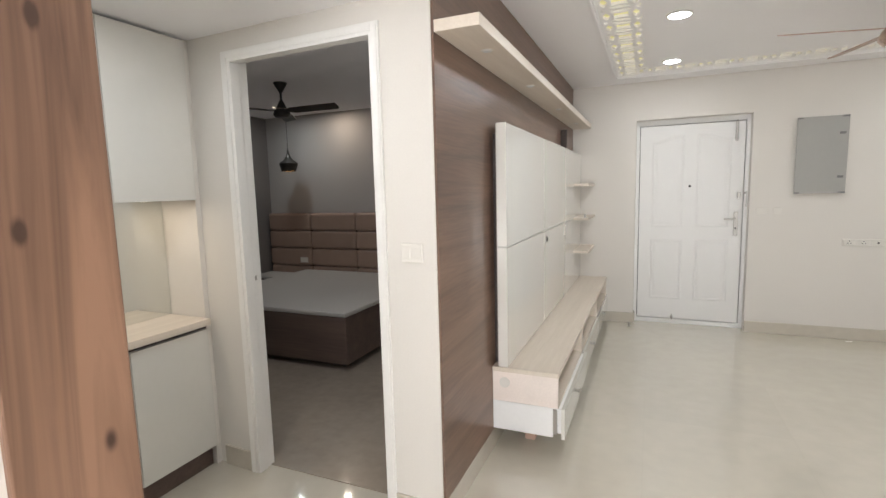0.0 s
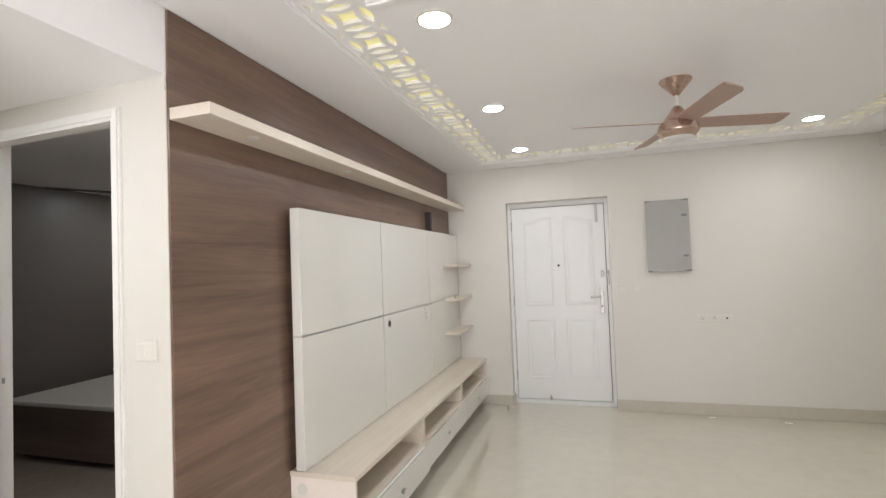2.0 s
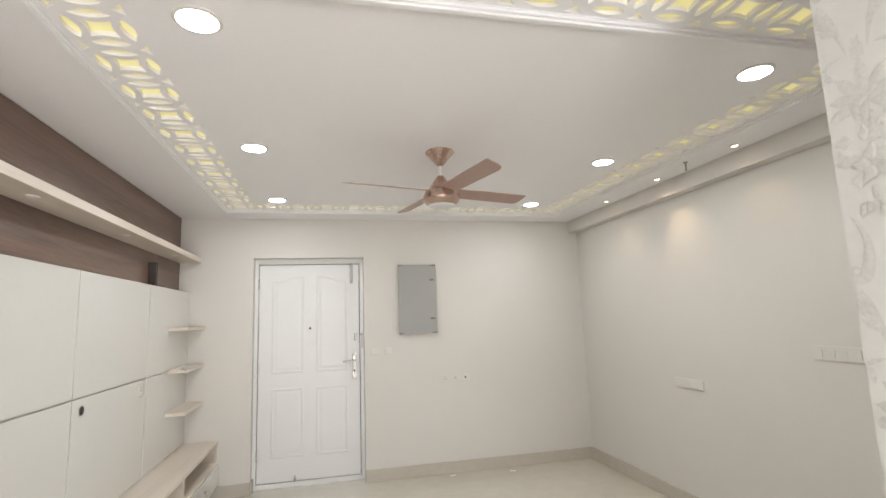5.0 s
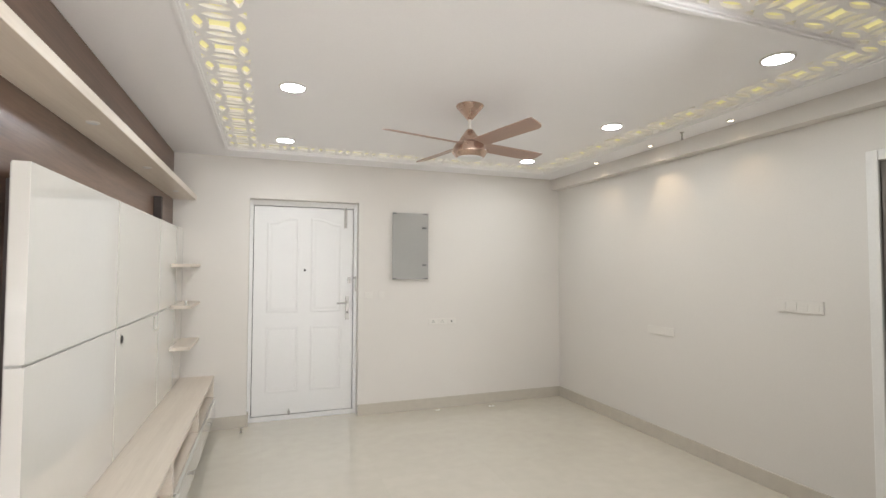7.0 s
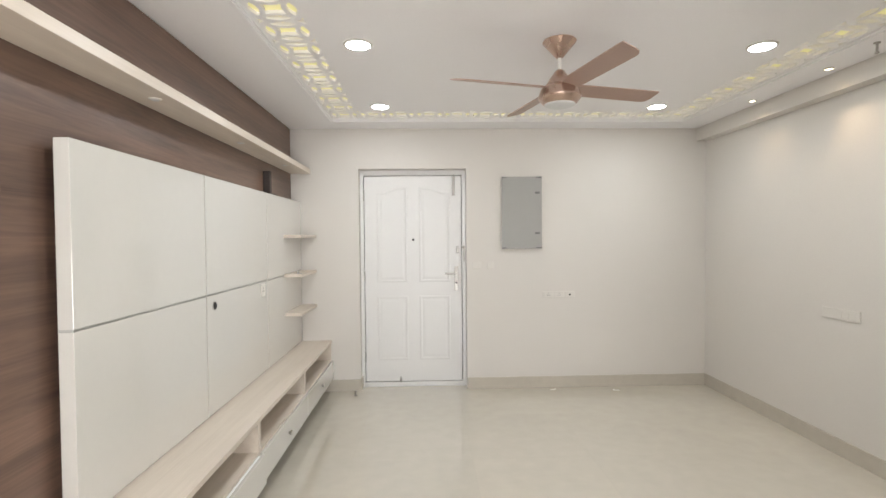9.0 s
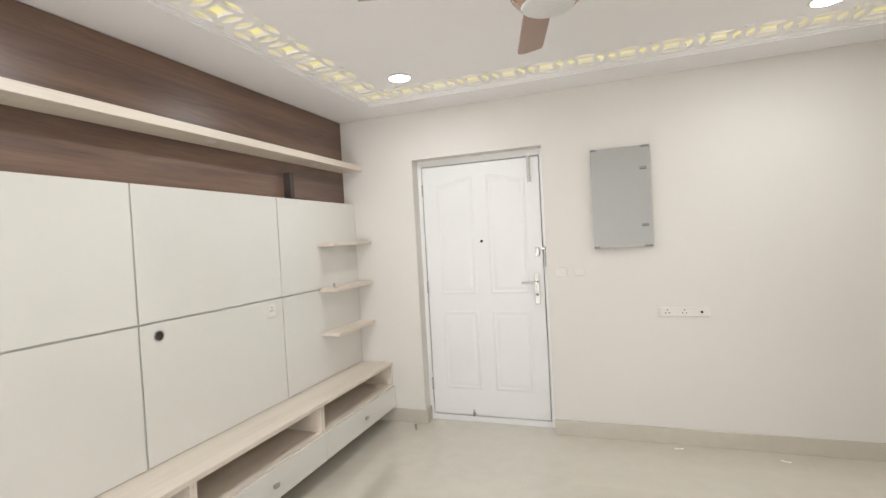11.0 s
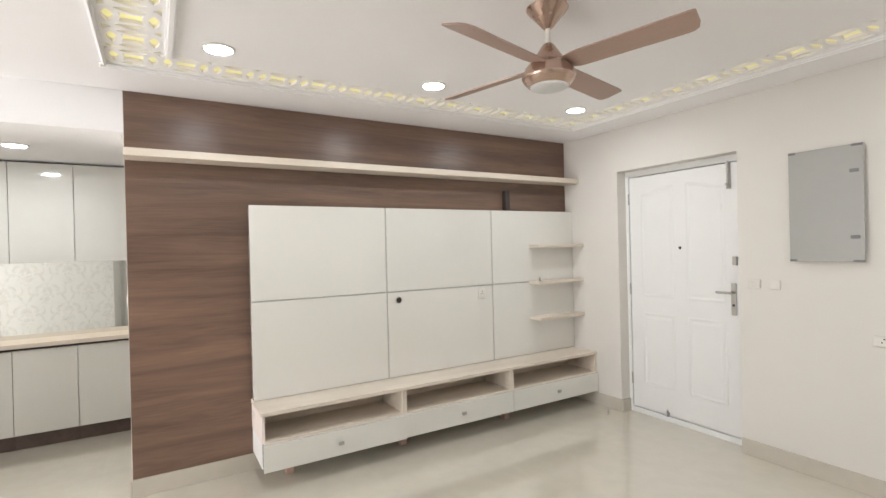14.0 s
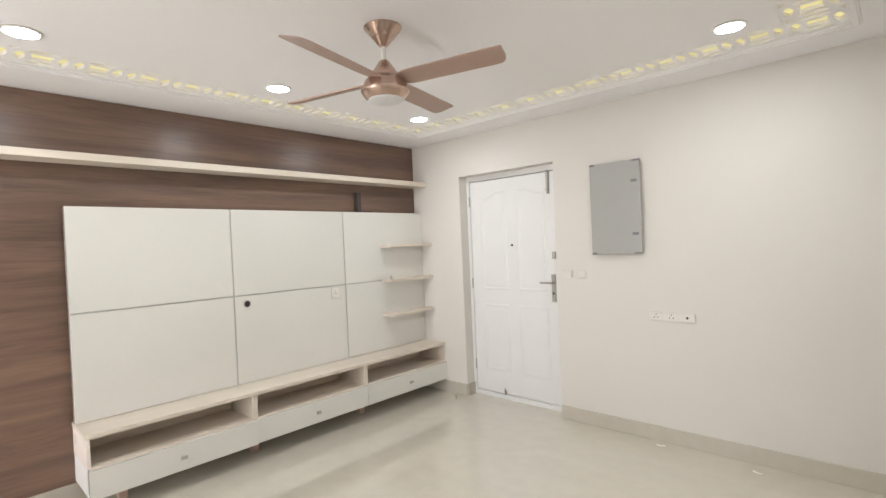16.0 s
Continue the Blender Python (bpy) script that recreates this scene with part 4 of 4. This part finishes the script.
for x, y, turn, size in ((1.715, 5.428, 12, 0.030), (2.308, 5.374, -20, 0.028)):
    bm = bmesh.new()
    rows = [[bm.verts.new((size * (i / 4 - 1) * (1 - 0.15 * j), 0.014 * (j - 0.5) * (1 + 0.2 * math.sin(i)), 0.0012 + 0.004 * (i / 4 - 1) ** 2 + k)) for i in range(9)] for j in (0, 1) for k in (0.0, 0.0012)]
    for p, q in ((0, 1), (1, 3), (3, 2), (2, 0)):
        for i in range(8):
            bm.faces.new((rows[p][i], rows[p][i + 1], rows[q][i + 1], rows[q][i]))
    for i in (0, 8):
        bm.faces.new([rows[k][i] for k in (0, 1, 3, 2)])
    bmesh.ops.recalc_face_normals(bm, faces=bm.faces[:])
    chip = single("wood_chip", bm, "plastic", "small curled white offcut lying on the floor", "offcut", "offcuts by the skirting")
    chip.matrix_world = pose(x, y, 0.0, 0, 0, turn)

# ---- wallpaper ----
structure("wallpaper", boxes((PAPER - 0.001, PAPER + 0.0015, SOUTH + 0.001, END - 0.0005, 0.11, CEIL - 0.001)), "paper", "white damask wallpaper with grey relief scrolls")


def stroke(bm, pts, width, height, lift):
    """A raised brush-like stroke with a soft ridge, tapered at both ends; built in (along, up)."""
    n = len(pts)
    rows = []
    for i, (u, v) in enumerate(pts):
        a, b = pts[max(0, i - 1)], pts[min(n - 1, i + 1)]
        du, dv = b[0] - a[0], b[1] - a[1]
        d = math.hypot(du, dv) or 1
        t = i / (n - 1)
        w = width / 2 * max(0.08, math.sin(math.pi * t ** 0.75)) * (1 + 0.22 * math.sin(11 * t + width * 400))
        h = 0.55 * height * math.sin(math.pi * t) + 0.0002
        ou, ov = -dv / d * w, du / d * w
        rows.append([bm.verts.new((u + k * ou, v + k * ov, lift + h * g)) for k, g in ((1, 0), (0.55, 0.8), (0.1, 1.0), (-0.5, 0.55), (-1, 0))])
    for p, q in zip(rows, rows[1:]):
        for k in range(4):
            bm.faces.new((p[k], p[k + 1], q[k + 1], q[k]))


def petal(bm, ou, ov, length, width, angle, bend=0.4, height=0.002, lift=0.0002):
    pts = []
    u, v = ou, ov
    for i in range(9):
        pts.append((u, v))
        a = angle + bend * i / 8
        u, v = u + length / 8 * math.cos(a), v + length / 8 * math.sin(a)
    stroke(bm, pts, width, height, lift)


rng = random.Random(7)
bm = bmesh.new()


def scroll(points, width, curl, turns):
    """A tapered stem along a bent line that ends in a spiral curl."""
    (u0, v0), (u1, v1), (u2, v2) = points
    pts = [((1 - t) ** 2 * u0 + 2 * t * (1 - t) * u1 + t * t * u2, (1 - t) ** 2 * v0 + 2 * t * (1 - t) * v1 + t * t * v2) for t in (i / 14 for i in range(15))]
    a = math.atan2(v2 - v1, u2 - u1) - math.copysign(math.pi / 2, turns)
    cu, cv = u2 - curl * math.cos(a), v2 - curl * math.sin(a)
    for i in range(1, 17):
        t = i / 16
        r, b = curl * (1 - 0.75 * t), a + turns * 2 * math.pi * t
        pts.append((cu + r * math.cos(b), cv + r * math.sin(b)))
    stroke(bm, pts, width, 0.0016, 0.0003)


def damask(ou, ov):
    """One motif: a palmette over a bouquet, with acanthus scrolls to both sides."""
    for k in range(7):
        a = math.pi / 2 + (k - 3) * 0.52
        petal(bm, ou + 0.010 * math.cos(a), ov + 0.010 * math.sin(a), (0.085, 0.074, 0.062, 0.070)[abs(k - 3)], 0.030, a, (k - 3) * 0.28, 0.0016, 0.0002 + 0.0001 * k)
    for k in range(30):
        a, r = rng.uniform(0, 6.28), rng.uniform(0.1, 1.0) ** 0.6
        petal(bm, ou + 0.070 * r * math.cos(a), ov - 0.115 + 0.095 * r * math.sin(a), rng.uniform(0.022, 0.046), rng.uniform(0.014, 0.026), a + rng.uniform(-0.9, 0.9), rng.uniform(-1.2, 1.2), 0.0013, 0.0002 + 0.00006 * k)
    for k in range(5):
        a = 2 * math.pi * k / 5 + rng.uniform(-0.2, 0.2)
        petal(bm, ou + 0.006 * math.cos(a), ov - 0.12 + 0.006 * math.sin(a), 0.036, 0.026, a, 0.5, 0.0018, 0.002 + 0.0001 * k)
    for f in (-1, 1):
        scroll(((ou + f * 0.020, ov + 0.105), (ou + f * 0.035, ov + 0.215), (ou + f * 0.110, ov + 0.265)), 0.026, 0.020, -f * 0.95)
        scroll(((ou + f * 0.030, ov + 0.110), (ou + f * 0.110, ov + 0.100), (ou + f * 0.135, ov + 0.020)), 0.024, 0.022, -f * 0.9)
        scroll(((ou + f * 0.060, ov - 0.215), (ou + f * 0.020, ov - 0.260), (ou + f * 0.045, ov - 0.330)), 0.022, 0.018, f * 0.9)
        for k in range(5):
            a = 0.3 + 0.33 * k
            petal(bm, ou + f * (0.034 + 0.015 * k), ov + 0.165 + 0.020 * k, 0.040 - 0.003 * k, 0.017, a if f > 0 else math.pi - a, f * rng.uniform(0.3, 1.0), 0.0014, 0.0006)
            petal(bm, ou + f * (0.070 + 0.014 * k), ov + 0.094 - 0.010 * k, 0.034, 0.016, -1.9 + 0.2 * k if f > 0 else math.pi + 1.9 - 0.2 * k, f * rng.uniform(-0.8, 0.2), 0.0014, 0.0006)
        petal(bm, ou + f * 0.012, ov + 0.095, 0.050, 0.022, math.pi / 2 + f * 0.8, -f * 1.6, 0.0016, 0.0008)


for col in range(16):
    for row in range(-1, 6):
        ou, ov = END - 0.075 - col * 0.25, 0.10 + row * 0.60 + (0.30 if col % 2 else 0)
        if -0.2 < ov < 2.75 and ou > SOUTH + 0.2:
            damask(ou, ov)
bmesh.ops.delete(bm, geom=[v for v in bm.verts if v.co.y < 0.115], context="VERTS")
bm.transform(Matrix(((0, 0, -1, PAPER - 0.0011), (1, 0, 0, 0), (0, 1, 0, 0), (0, 0, 0, 1))))
bmesh.ops.delete(bm, geom=[v for v in bm.verts if v.co.y > END - 0.002 or v.co.z > CEIL - 0.003], context="VERTS")
bmesh.ops.recalc_face_normals(bm, faces=bm.faces[:])
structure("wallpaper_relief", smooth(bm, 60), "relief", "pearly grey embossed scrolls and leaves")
